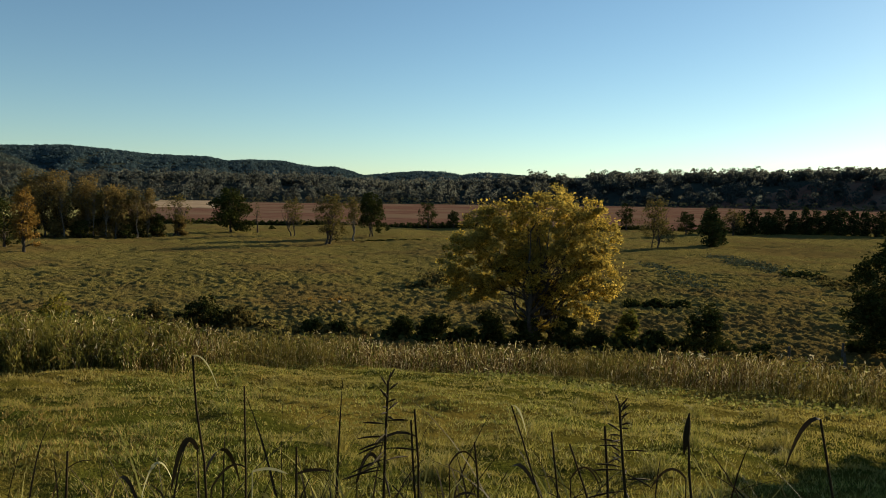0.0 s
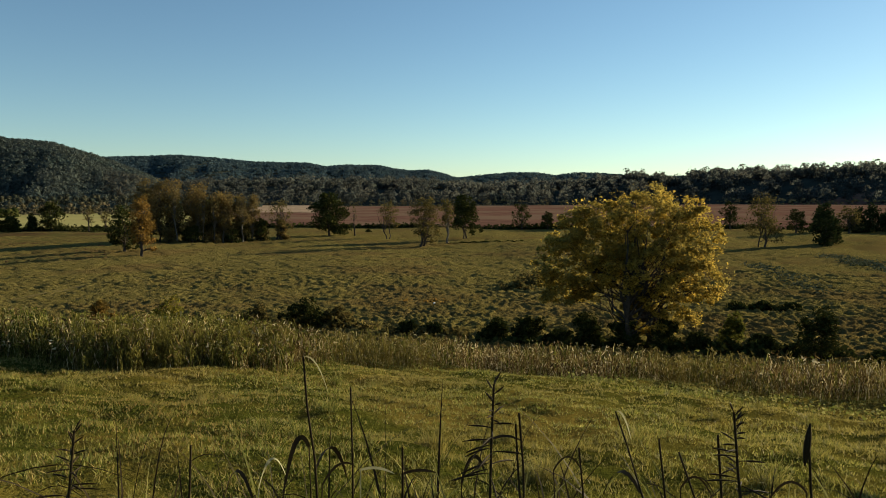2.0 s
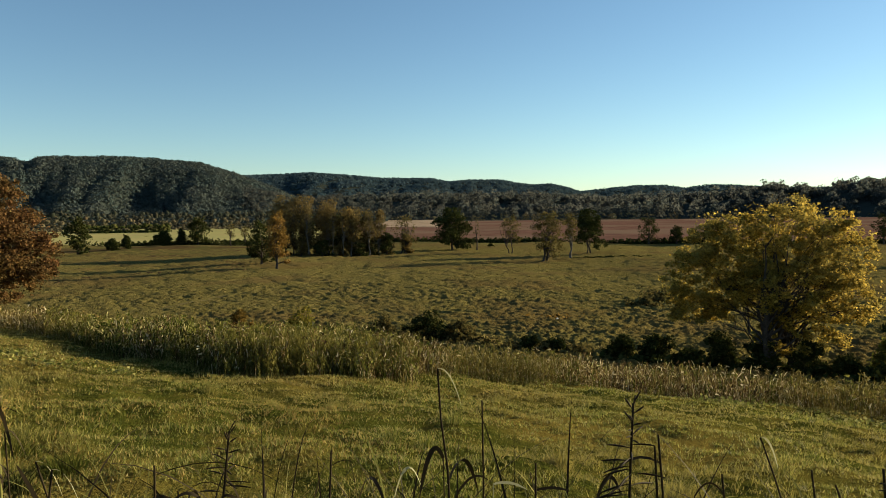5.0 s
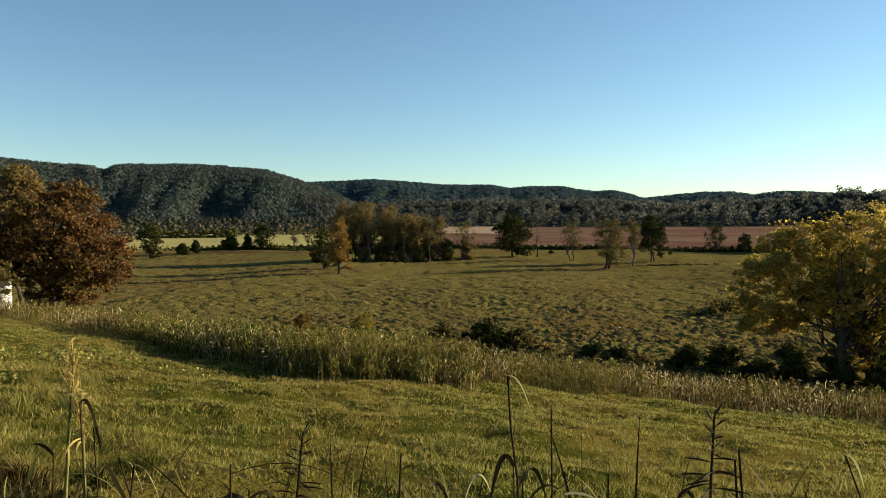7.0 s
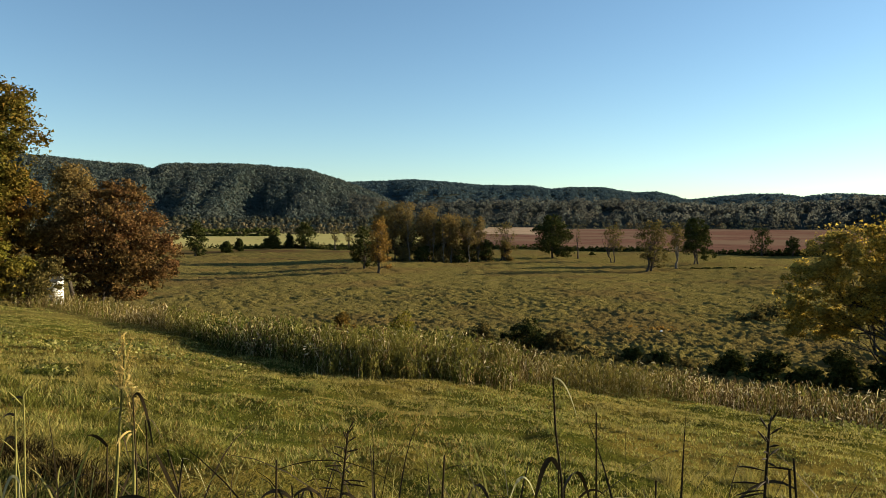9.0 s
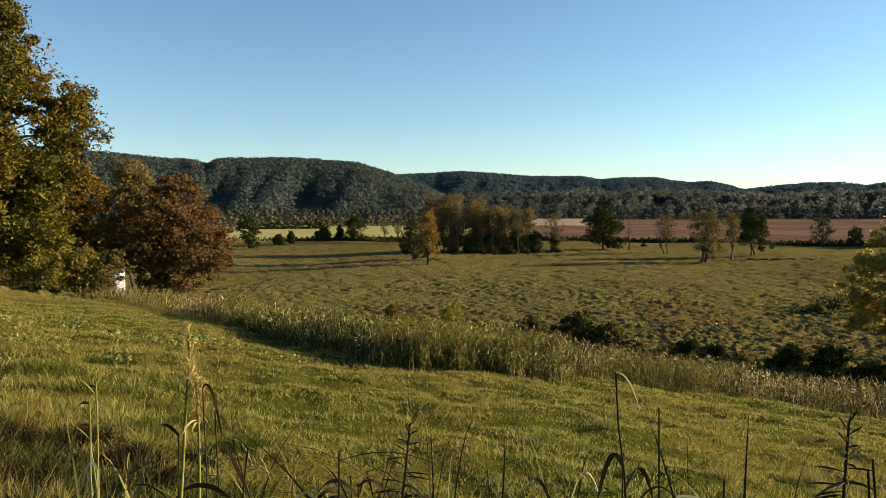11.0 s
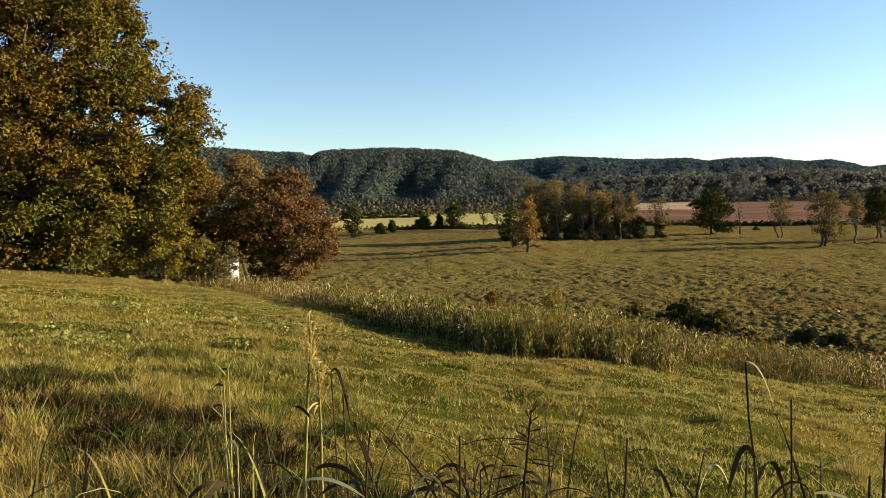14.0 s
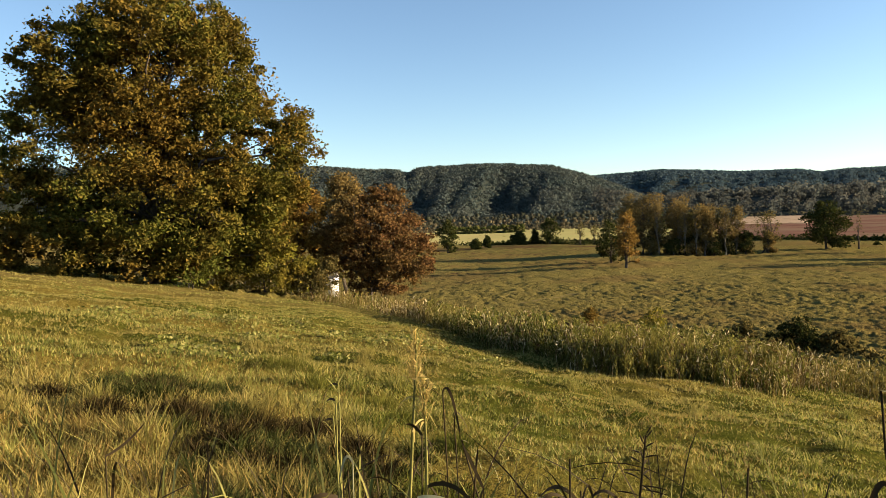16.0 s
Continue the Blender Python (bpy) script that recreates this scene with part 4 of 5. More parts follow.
def trail(points, wide, label):
    """A worn way across the pasture."""
    p = np.array(points, dtype=float)
    t = np.linspace(0, len(p) - 1, 60)
    x, y = np.interp(t, np.arange(len(p)), p[:, 0]), np.interp(t, np.arange(len(p)), p[:, 1])
    gx, gy = np.gradient(x), np.gradient(y)
    n = np.hypot(gx, gy)
    w = wide * (0.8 + 0.3 * np.sin(t * 9))
    v = []
    for s in (-0.5, 0.5):
        qx, qy = x - gy / n * w * s, y + gx / n * w * s
        v.append(np.stack([qx, qy, height(qx, qy) + 0.03], 1))
    v = np.stack(v, 1).reshape(-1, 3)
    i = np.arange(59) * 2
    tagged(new("trail", mesh_np("trail", v, np.stack([i, i + 1, i + 3, i + 2], 1), WORN)), label, "trail", kind="structure")


WAY = [(-62, 60), (-57.5, 72), (-57, 87), (-54, 102), (-43, 131), (-30.6, 146)]


def off_trail(x, y):
    """True where the ground is clear of the worn way."""
    p = np.array(WAY, dtype=float)
    near = np.full(np.shape(x), 1e9)
    for a, b in zip(p[:-1], p[1:]):
        d = b - a
        s = np.clip(((x - a[0]) * d[0] + (y - a[1]) * d[1]) / (d @ d), 0, 1)
        near = np.minimum(near, np.hypot(x - a[0] - s * d[0], y - a[1] - s * d[1]))
    return near > 0.8 + 0.5 * np.sin(x * 1.3 + y * 0.7)


trail(WAY, 1.3, "worn tan cattle trail across the pasture")

stone = Heap()
sv, sf = ico(2)
stone.add(sv * np.array([0.15, 0.14, 0.16]) * (1 + 0.12 * np.sin(sv[:, :1] * 5 + sv[:, 1:2] * 7)), None, sf)
ob = new("stone", stone.mesh("stone", WHITE_PAINT))
ob.matrix_world = Matrix.Translation(on(-10.7, 73.3) + Vector((0, 0, 0.08)))
tagged(ob, "small pale stone lying in the pasture", "stone")


# ---- grass ----
def clump_noise(x, y, s):
    return 0.5 + 0.5 * np.sin(x * s + 2.1 * np.sin(y * s * 0.63 + 0.4)) * np.sin(y * s * 1.1 + 1.9 * np.sin(x * s * 0.57 + 1.1))


def lawn(n, az, r, seed):
    rng = np.random.default_rng(seed)
    a, d = np.radians(rng.uniform(*az, n)), rng.uniform(*r, n)
    x, y = -np.sin(a) * d, np.cos(a) * d
    # gather blades into tufts
    cell = np.where(d < 11, 0.15, np.where(d < 20, 0.22, 0.32))
    ix, iy = np.floor(x / cell), np.floor(y / cell)
    h1, h2 = np.sin(ix * 12.9898 + iy * 78.233) * 43758.5453, np.sin(ix * 39.346 + iy * 11.135) * 24634.6345
    tuft = rng.random(n) < 0.62
    x = np.where(tuft, (ix + h1 - np.floor(h1)) * cell + rng.normal(scale=0.2, size=n) * cell, x)
    y = np.where(tuft, (iy + h2 - np.floor(h2)) * cell + rng.normal(scale=0.2, size=n) * cell, y)
    big = clump_noise(x, y, 1.7) * clump_noise(x + 3, y, 0.6)
    rough = np.clip((np.degrees(a) - 48) / 12, 0, 1) * np.clip((13 - d) / 5, 0, 1)
    h = (0.04 + 0.05 * big + 0.05 * rough + 0.16 * rough * clump_noise(x, y, 2.2) ** 5) * rng.uniform(0.5, 1.4, n)
    h = np.where(rng.random(n) < 0.02, h * 1.9, h)
    w = (0.0032 + 0.00055 * d) * rng.uniform(0.7, 1.4, n)
    t = rng.uniform(0, 2 * np.pi, n)
    side = np.stack([np.cos(t), np.sin(t), np.zeros(n)], 1) * w[:, None]
    base = np.stack([x, y, height(x, y) - 0.01], 1)
    lean = np.stack([rng.normal(scale=0.5, size=n), rng.normal(scale=0.5, size=n), np.ones(n)], 1) * h[:, None]
    v = np.stack([base - side, base + side, base + lean], 1).reshape(-1, 3)
    g = np.degrees(a)
    dry = rng.random(n) < 0.32 * np.clip((g - 8) / 18, 0, 1) * (0.4 + 0.9 * clump_noise(x, y, 0.45)) * (1 - 0.65 * np.clip((g - 42) / 10, 0, 1) * np.clip((d - 9) / 4, 0, 1))
    v = v.reshape(-1, 3, 3)
    for sel, mat, label in ((~dry, LAWN_BLADE, "uneven green and straw-coloured grass on the slope"), (dry, DRY_LAWN, "dry straw-coloured grass mixed into the lawn")):
        m = int(sel.sum())
        tagged(new("lawn_grass", mesh_np("lawn_grass", v[sel].reshape(-1, 3), np.arange(3 * m).reshape(-1, 3), mat)), label, "grass", kind="stuff")


lawn(400000, (-40, 84), (4.2, 34), 301)
lawn(50000, (38, 92), (30, 62), 302)


def tussock(az, dist, wide, seed, mat=GREEN_LEAF, tall=0.32, thick=1.0, label="rank dark green grass tussock in the lawn"):
    """A rank tuft of longer grass in the lawn."""
    rng = np.random.default_rng(seed)
    cx, cy = polar(az, dist)
    n = int(700 * wide * thick)
    p = rng.normal(size=(n, 2)) * wide * 0.33
    x, y = cx + p[:, 0], cy + p[:, 1]
    fall = np.exp(-(p ** 2).sum(1) / wide ** 2 * 2.5)
    h = tall * (0.3 + 0.7 * fall) * rng.uniform(0.6, 1.25, n)
    t = rng.uniform(0, 2 * np.pi, n)
    side = np.stack([np.cos(t), np.sin(t), np.zeros(n)], 1) * 0.0034 * thick
    base = np.stack([x, y, height(x, y) - 0.02], 1)
    lean = np.stack([p[:, 0] * 0.5 / wide + rng.normal(scale=0.3, size=n), p[:, 1] * 0.5 / wide + rng.normal(scale=0.3, size=n), np.ones(n)], 1)
    mid = base + lean * (h * 0.6)[:, None]
    tip = mid + (lean * np.array([2.2, 2.2, 0.5])) * (h * 0.4)[:, None]
    v = np.stack([base - side, base + side, mid + side * 0.8, mid - side * 0.8, tip], 1).reshape(-1, 3)
    i = np.arange(n)[:, None] * 5
    tagged(new("grass_tussock", mesh_np("grass_tussock", v, [i + np.array([0, 1, 2, 3]), i + np.array([3, 2, 4])], mat)), label, "grass", kind="stuff")


# rank tussocks in dark colours, in place of shadowed gaps in the lawn
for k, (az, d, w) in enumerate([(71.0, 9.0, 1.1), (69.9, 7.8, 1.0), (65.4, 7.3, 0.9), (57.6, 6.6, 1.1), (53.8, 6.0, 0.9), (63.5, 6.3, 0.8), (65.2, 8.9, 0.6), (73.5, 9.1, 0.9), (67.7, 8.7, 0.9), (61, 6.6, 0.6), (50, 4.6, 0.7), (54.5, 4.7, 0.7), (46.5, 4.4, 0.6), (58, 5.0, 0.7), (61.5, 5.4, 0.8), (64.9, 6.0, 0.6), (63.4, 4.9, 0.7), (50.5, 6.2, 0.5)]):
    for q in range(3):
        tussock(az + 3.2 * math.sin(5.1 * q + k), d + 0.5 * math.cos(3.7 * q + 2 * k), w * (0.4 + 0.06 * q), 360 + 7 * k + q, SHADE_TUFT if (k + q) % 2 else DARK_LEAF, 0.22 + 0.03 * q, 1.5, "rank grass tussock coloured dark to stand in for shade")
for k, (az, d, w) in enumerate([(59.4, 11.5, 0.6), (52.6, 9.5, 0.6), (56.9, 10.1, 0.4), (50.5, 8.2, 0.5), (47, 7.4, 0.4), (54, 7.6, 0.5), (49, 5.6, 0.7)]):
    tussock(az, d, w, 376 + k, GREEN_LEAF, 0.22, 1.4)
for k, (az, d, w) in enumerate([(72.5, 6.4, 0.8), (69.9, 5.5, 0.8), (75, 5.8, 0.7), (67.5, 5.4, 0.6), (62.5, 7.6, 0.6), (73.5, 7.6, 0.6), (74, 7.0, 0.6)]):
    tussock(az, d, w, 390 + k, DRY_TUFT, 0.2, 0.8, "straw-coloured dry grass tuft in the lawn")
LOT = np.random.default_rng(77)
for k in range(46):
    tussock(LOT.uniform(-34, 76), LOT.uniform(6, 16), LOT.uniform(0.15, 0.32), 600 + k, LAWN_BLADE)

# front edge of the tall weeds: degrees left of +y, metres from the walk, height of the weeds
BAND = [(-60, 17, 0.6), (-45, 17.5, 0.72), (-32, 18, 0.78), (-22.9, 19, 0.84), (-10, 20.5, 0.94), (3.7, 22, 0.9), (10, 21.5, 0.88), (15.5, 20.2, 0.88), (20, 18.8, 0.9), (24, 17.8, 0.94), (29.2, 17.3, 1.02), (36, 18.6, 0.95), (42.4, 22, 0.85), (46.5, 29, 0.8), (51, 37, 0.8), (56, 44, 0.8), (62, 50, 0.6)]


def band(name, n, az, mat, seed, label, leaves, leaf_len, leaf_w, depth, thin=0.0, bolt=0.3):
    rng = np.random.default_rng(seed)
    tab = np.array(BAND)
    a = rng.uniform(*az, n)
    front = np.interp(a, tab[:, 0], tab[:, 1])
    tall = np.interp(a, tab[:, 0], tab[:, 2])
    front = front + 0.35 * np.sin(a * 0.5) + 0.2 * np.sin(a * 1.7 + 1) + rng.normal(scale=0.3, size=n)
    back = rng.random(n) ** 1.2
    d = front + back * depth
    x, y = -np.sin(np.radians(a)) * d, np.cos(np.radians(a)) * d
    ramp_up = np.clip(0.4 + (d - front) / 1.6, 0.4, 1)
    h = tall * ramp_up * rng.uniform(0.5, 1.18, n) * (0.78 + 0.36 * clump_noise(x, y, 0.9))
    base = np.stack([x, y, height(x, y) - 0.02], 1)
    lean = np.stack([rng.normal(scale=0.13, size=n), rng.normal(scale=0.13, size=n), np.ones(n)], 1)
    heap = Heap()

    def blades(root, way, length, w, droop):
        m = len(root)
        t = rng.uniform(0, 2 * np.pi, m)
        side = np.stack([np.cos(t), np.sin(t), rng.normal(scale=0.2, size=m)], 1) * w[:, None] / 2
        mid = root + way * (length * 0.55)[:, None]
        tip = root + way * length[:, None] - np.array([0, 0, 1.0]) * (droop * length)[:, None]
        v = np.stack([root - side * 0.6, root + side * 0.6, mid + side, mid - side, tip], 1).reshape(-1, 3)
        i = np.arange(m)[:, None] * 5
        heap.add(v, i + np.array([0, 1, 2, 3]), i + np.array([3, 2, 4]))

    blades(base, lean, h, np.full(n, 0.013), np.zeros(n))
    for k in range(leaves):
        f = rng.uniform(0.15, 0.9, n)
        t = rng.uniform(0, 2 * np.pi, n)
        up = rng.uniform(1.0, 4.0, n)
        way = np.stack([np.cos(t), np.sin(t), up], 1)
        way /= np.linalg.norm(way, axis=1)[:, None]
        blades(base + lean * (h * f)[:, None], way, leaf_len * h * rng.uniform(0.5, 1.2, n), leaf_w * rng.uniform(0.6, 1.3, n), rng.uniform(0.0, 0.4, n))
    # seed heads on some of the plants
    s = rng.random(n) < bolt
    top = (base + lean * h[:, None])[s]
    m = len(top)
    for k in range(3):
        q = top + np.stack([rng.normal(scale=0.03, size=m), rng.normal(scale=0.03, size=m), rng.uniform(-0.02, 0.14, m)], 1)
        v, f = leaf_cards(q, 0.05, rng, 0, 2.2, None, True)
        heap.add(v, None, f)
    tagged(new(name, heap.mesh(name, mat)), label, "weeds", kind="stuff")


band("tall_grass", 6400, (20, 47), TALL_BLADE, 311, "tall coarse green grass with dry tips along the lawn", 6, 0.42, 0.02, 7.0)
band("brown_weeds", 8200, (-46, 24), BROWN_BLADE, 312, "knee-high brown autumn weeds along the lawn", 6, 0.28, 0.025, 7.5)
band("green_weeds", 3000, (-46, 60), TALL_BLADE, 313, "ragged green weeds along the lawn", 6, 0.32, 0.022, 6.0)
band("brown_tops", 2600, (20, 50), BROWN_BLADE, 315, "brown seeding grass behind the tall grass", 6, 0.4, 0.022, 10.0)
band("dry_weeds", 3200, (40, 64), BROWN_BLADE, 314, "dry tan weeds below the trees", 6, 0.35, 0.024, 14.0)


def creepers(x, y, wide, n, seed, mat, size=0.075, name="broad_leaved_weeds"):
    rng = np.random.default_rng(seed)
    p = rng.normal(size=(n, 2)) * np.array([wide * 0.3, wide * 0.3])
    gx, gy = x + p[:, 0], y + p[:, 1]
    v, f = leaf_cards(np.stack([gx, gy, height(gx, gy) + rng.uniform(0.06, 0.2, n)], 1), size, rng, 0.5, 1.3)
    tagged(new(name, mesh_np(name, v, f, mat)), "pale-leaved low weeds spreading in the lawn", "weeds", kind="stuff")


SPOTS = [(67.1, 14.2, 0.7), (65.9, 12.6, 0.5), (64.0, 12.1, 0.6), (62.6, 20.4, 1.2), (55.1, 13.7, 0.5), (51.4, 18.0, 1.3), (46.2, 17.2, 0.8), (42.4, 16.6, 0.6), (70.6, 20.9, 1.3), (65.4, 23.2, 1.0), (54.7, 18.5, 0.5), (59.5, 17.5, 0.6), (57.5, 22.0, 0.9), (49.0, 19.5, 0.6), (61.3, 15.4, 0.4)]
for k, (az, d, w) in enumerate(SPOTS):
    cx, cy = polar(az, d)
    creepers(cx, cy, w * 1.35, int(170 * w), 330 + k, CREEPER, 0.042 + 0.001 * d)
for k, (az, d, w) in enumerate([(-5, 18.5, 1.5), (-13, 17.6, 2.0), (-17, 17.5, 1.5), (-22, 16.6, 1.8), (-27, 15.8, 2.0), (-31, 15.3, 1.6), (-4, 19.4, 1.6)]):
    cx, cy = polar(az, d)
    creepers(cx, cy, w, int(80 * w), 350 + k, CREEPER, 0.06, "green_creepers")


def pasture_turf(az, r, step, ratio, grain, lift, label):
    """Hummocky grazed turf between two distances, its rim sunk into the ground."""
    a = np.radians(np.arange(*az, step))
    d = r[0] * ratio ** np.arange(int(math.log(r[1] / r[0]) / math.log(ratio)) + 1)
    aa, dd = np.meshgrid(a, d, indexing="ij")
    x, y = -np.sin(aa) * dd, np.cos(aa) * dd
    u, v = x + 0.3 * value_noise(x, y, 21), y + 0.3 * value_noise(x + 9, y, 22)
    rough = 0.45 + 0.75 * value_noise(x / 11, y / 11, 25) + 0.35 * value_noise(x / 3, y / 3, 26)
    z = np.clip(value_noise(u / grain, v / grain, 23) - 0.45, 0, 1) + 0.5 * np.clip(value_noise(u / grain * 1.9 + 3, v / grain * 1.9, 24) - 0.4, 0, 1)
    z = height(x, y) + lift * rough * z * off_trail(x, y) + 0.012
    z[[0, -1], :] -= 0.4
    z[:, [0, -1]] -= 0.4
    n, k = len(a), len(d)
    i, j = np.meshgrid(np.arange(n - 1), np.arange(k - 1), indexing="ij")
    i, j = i.ravel(), j.ravel()
    q = np.stack([i * k + j, i * k + j + 1, (i + 1) * k + j + 1, (i + 1) * k + j], 1)
    tagged(new("pasture_turf", mesh_np("pasture_turf", np.stack([x, y, z], -1).reshape(-1, 3), q, GROUND)), label, "grass", kind="structure")


pasture_turf((-38, 62), (45, 112), 0.2, 1.0037, 0.38, 0.54, "hummocky grazed turf at the foot of the hill")
pasture_turf((-38, 62), (111, 240), 0.28, 1.0062, 0.62, 0.62, "hummocky grazed turf on the valley floor")


def tufts(n, az, r, seed, size, tall, name, label, mat):
    """Grazed tufts all over the pasture, each an uneven four-sided mound, thicker in some places than in others."""
    rng = np.random.default_rng(seed)
    a = np.radians(rng.uniform(*az, n))
    d = 1 / rng.uniform(1 / r[1], 1 / r[0], n)
    x, y = -np.sin(a) * d, np.cos(a) * d
    thick = 0.6 * value_noise(x / 2.6, y / 2.6, 31) + 0.55 * value_noise(x / 17, y / 17, 32)
    keep = off_trail(x, y) & (thick > rng.uniform(0.1, 0.75, n))
    a, d, x, y, thick = a[keep], d[keep], x[keep], y[keep], thick[keep]
    n = len(x)
    far = np.sqrt(np.clip(d / 60, 0.6, 4))
    s, h = rng.uniform(*size, n) * far, rng.uniform(*tall, n) * (0.7 + 0.6 * thick) * np.sqrt(far)
    t = np.array([0, 1.57, 3.14, 4.71])[None] + rng.uniform(0, 6.28, (n, 1)) + rng.uniform(-0.4, 0.4, (n, 4))
    rr = s[:, None] * rng.uniform(0.6, 1.3, (n, 4))
    low = np.stack([x[:, None] + np.cos(t) * rr, y[:, None] + np.sin(t) * rr, np.zeros((n, 4))], -1)
    low[..., 2] = height(low[..., 0], low[..., 1]) - 0.03
    top = np.stack([x + rng.normal(scale=0.3, size=n) * s, y + rng.normal(scale=0.3, size=n) * s, height(x, y) + h], -1)
    v = np.concatenate([low, top[:, None]], 1).reshape(-1, 3)
    i = np.arange(n)[:, None, None] * 5
    f = np.array([(0, 1, 4), (1, 2, 4), (2, 3, 4), (3, 0, 4)])[None] + i
    tagged(new(name, mesh_np(name, v, f.reshape(-1, 3), mat)), label, "grass", kind="stuff")


tufts(3000, (33, 57), (140, 225), 323, (0.25, 0.7), (0.1, 0.2), "brown_tufts", "rough brown grass tufts before the pale meadow", ROUGH)


def pasture_blades(n, az, r, seed):
    """Thin leaning bunches of blades that stand up from the grazed turf."""
    rng = np.random.default_rng(seed)
    a = np.radians(rng.uniform(*az, n))
    d = 1 / rng.uniform(1 / r[1], 1 / r[0], n)
    x, y = -np.sin(a) * d, np.cos(a) * d
    keep = clump_noise(x, y, 0.9) + 0.5 * clump_noise(x, y, 0.21) > rng.uniform(0.3, 1.0, n)
    keep &= off_trail(x, y)
    x, y, d = x[keep], y[keep], d[keep]
    m = len(x)
    t = rng.uniform(0, 2 * np.pi, m)
    side = np.stack([np.cos(t), np.sin(t), np.zeros(m)], 1) * (rng.uniform(0.08, 0.26, m) * (0.7 + d / 200))[:, None]
    base = np.stack([x, y, height(x, y) - 0.02], 1)
    tip = base + np.stack([rng.normal(scale=0.08, size=m), rng.normal(scale=0.08, size=m), rng.uniform(0.1, 0.24, m)], 1)
    v = np.stack([base - side, base + side, tip], 1).reshape(-1, 3)
    tagged(new("pasture_grass", mesh_np("pasture_grass", v, np.arange(3 * m).reshape(-1, 3), PASTURE_BLADE)), "short tufty grass all over the grazed pasture", "grass", kind="stuff")


pasture_blades(170000, (-38, 62), (46, 235), 324)


# ---- tall stalks before the camera ----
def stalk(x, y, z, sx, sy, kind, seed):
    """A single wild stalk that ends at (x, y, z); sx, sy: its lean for each metre down."""
    rng = np.random.default_rng(seed)
    root = new("weed_stalk")
    gx, gy = x + sx * z, y + sy * z
    g = float(height(gx, gy)) - 0.03
    drop = z - g
    root.matrix_world = Matrix.Translation((x + sx * drop, y + sy * drop, g))
    t = np.linspace(0, 1, 9)[:, None]
    foot = np.zeros(3)
    tip = np.array([-sx * drop, -sy * drop, drop])
    pts = foot + tip * t
    pts[1:-1] += rng.normal(scale=0.003, size=(7, 3))
    thick = {"straw": 0.009, "bud": 0.0055, "pan": 0.0055, "leaf": 0.0055, "green": 0.005}.get(kind, 0.0055)
    stem_mat = GREEN_STALK if kind in ("straw", "green") else STALK
    h = Heap()
    tube(h, pts, thick * (1.15 - 0.55 * t[:, 0]), 6)
    part("stem", h.mesh("stem", stem_mat, True), root)

    def leaf(at, out, up, length, width, droop, mat):
        k = Heap()
        s = np.linspace(0, 1, 8)
        out = np.asarray(out) / np.linalg.norm(out)
        p = at + np.outer(s * length, out) + np.outer(up * s * length - droop * length * s ** 2.2, [0, 0, 1.0])
        w = width * np.sin(np.clip(0.12 + s * 0.88, 0, 1) * np.pi) ** 0.7 + 0.002
        side = np.cross(out, [0, 0, 1.0]) * 0.8 + np.array([0, 0, 0.5])
        ribbon(k, p, w, side / np.linalg.norm(side))
        part("leaf", k.mesh("leaf", mat), root)

    def about():
        a = rng.uniform(0, 2 * np.pi)
        return np.array([math.cos(a), math.sin(a), 0])

    if kind == "leaf":
        leaf(tip, (0.85, 0.5, 0), 0.1, 0.085, 0.012, 1.7, PALE_LEAF)
        leaf(tip * 0.72, about(), 0.7, 0.34, 0.017, 1.2, STALK)
    if kind == "green":
        leaf(tip * 0.98, (-0.9, -0.3, 0), 0.5, 0.1, 0.013, 1.6, STALK)
        for q in range(3):
            leaf(tip * rng.uniform(0.85, 1.0), about(), 1.6, rng.uniform(0.03, 0.06), 0.006, 0.3, GREEN_STALK)
    if kind == "bare":
        for q in range(rng.integers(0, 3)):
            leaf(tip * rng.uniform(0.72, 0.98), about(), rng.uniform(0.2, 0.9), rng.uniform(0.1, 0.22), 0.009, rng.uniform(0.6, 1.5), STALK)
    if kind == "fold":
        leaf(tip, (-0.9, -0.3, 0), 0.3, 0.12, 0.012, 1.4, STALK)
    if kind == "arch":
        leaf(tip * 0.97, (0.85, 0.5, 0), 0.35, 0.42, 0.014, 0.55, STALK)
        leaf(tip * 0.8, (-0.85, -0.5, 0), 0.6, 0.3, 0.016, 1.0, STALK)
    if kind == "bud":
        k = Heap()
        s = np.linspace(0, 1, 7)
        tube(k, tip + np.outer(s - 0.75, [0.012, 0, 0.13]), 0.002 + 0.008 * np.sin(s * np.pi), 6)
        part("bud", k.mesh("bud", STALK, True), root)
    if kind == "pan":
        for q in range(26):
            f = (q + rng.uniform(-0.4, 0.4)) / 26
            k = Heap()
            c = np.linspace(0, 1, 6)
            way = about() * (0.018 + 0.1 * f) + np.array([0, 0, 0.032 - 0.04 * f])
            p = tip - (tip / drop) * 0.26 * f + np.outer(c, way) - np.outer(c ** 2 * 0.02 * f, [0, 0, 1.0])
            tube(k, p, 0.0009 + 0.0018 * np.sin(np.clip(c * 1.1 - 0.12, 0, 1) * np.pi), 5)
            part("spikelet", k.mesh("spikelet", STALK, True), root)
        for q in range(5):
            leaf(tip * rng.uniform(0.52, 0.78), about(), rng.uniform(0.1, 0.7), rng.uniform(0.12, 0.26), 0.013, rng.uniform(0.2, 0.9), STALK)
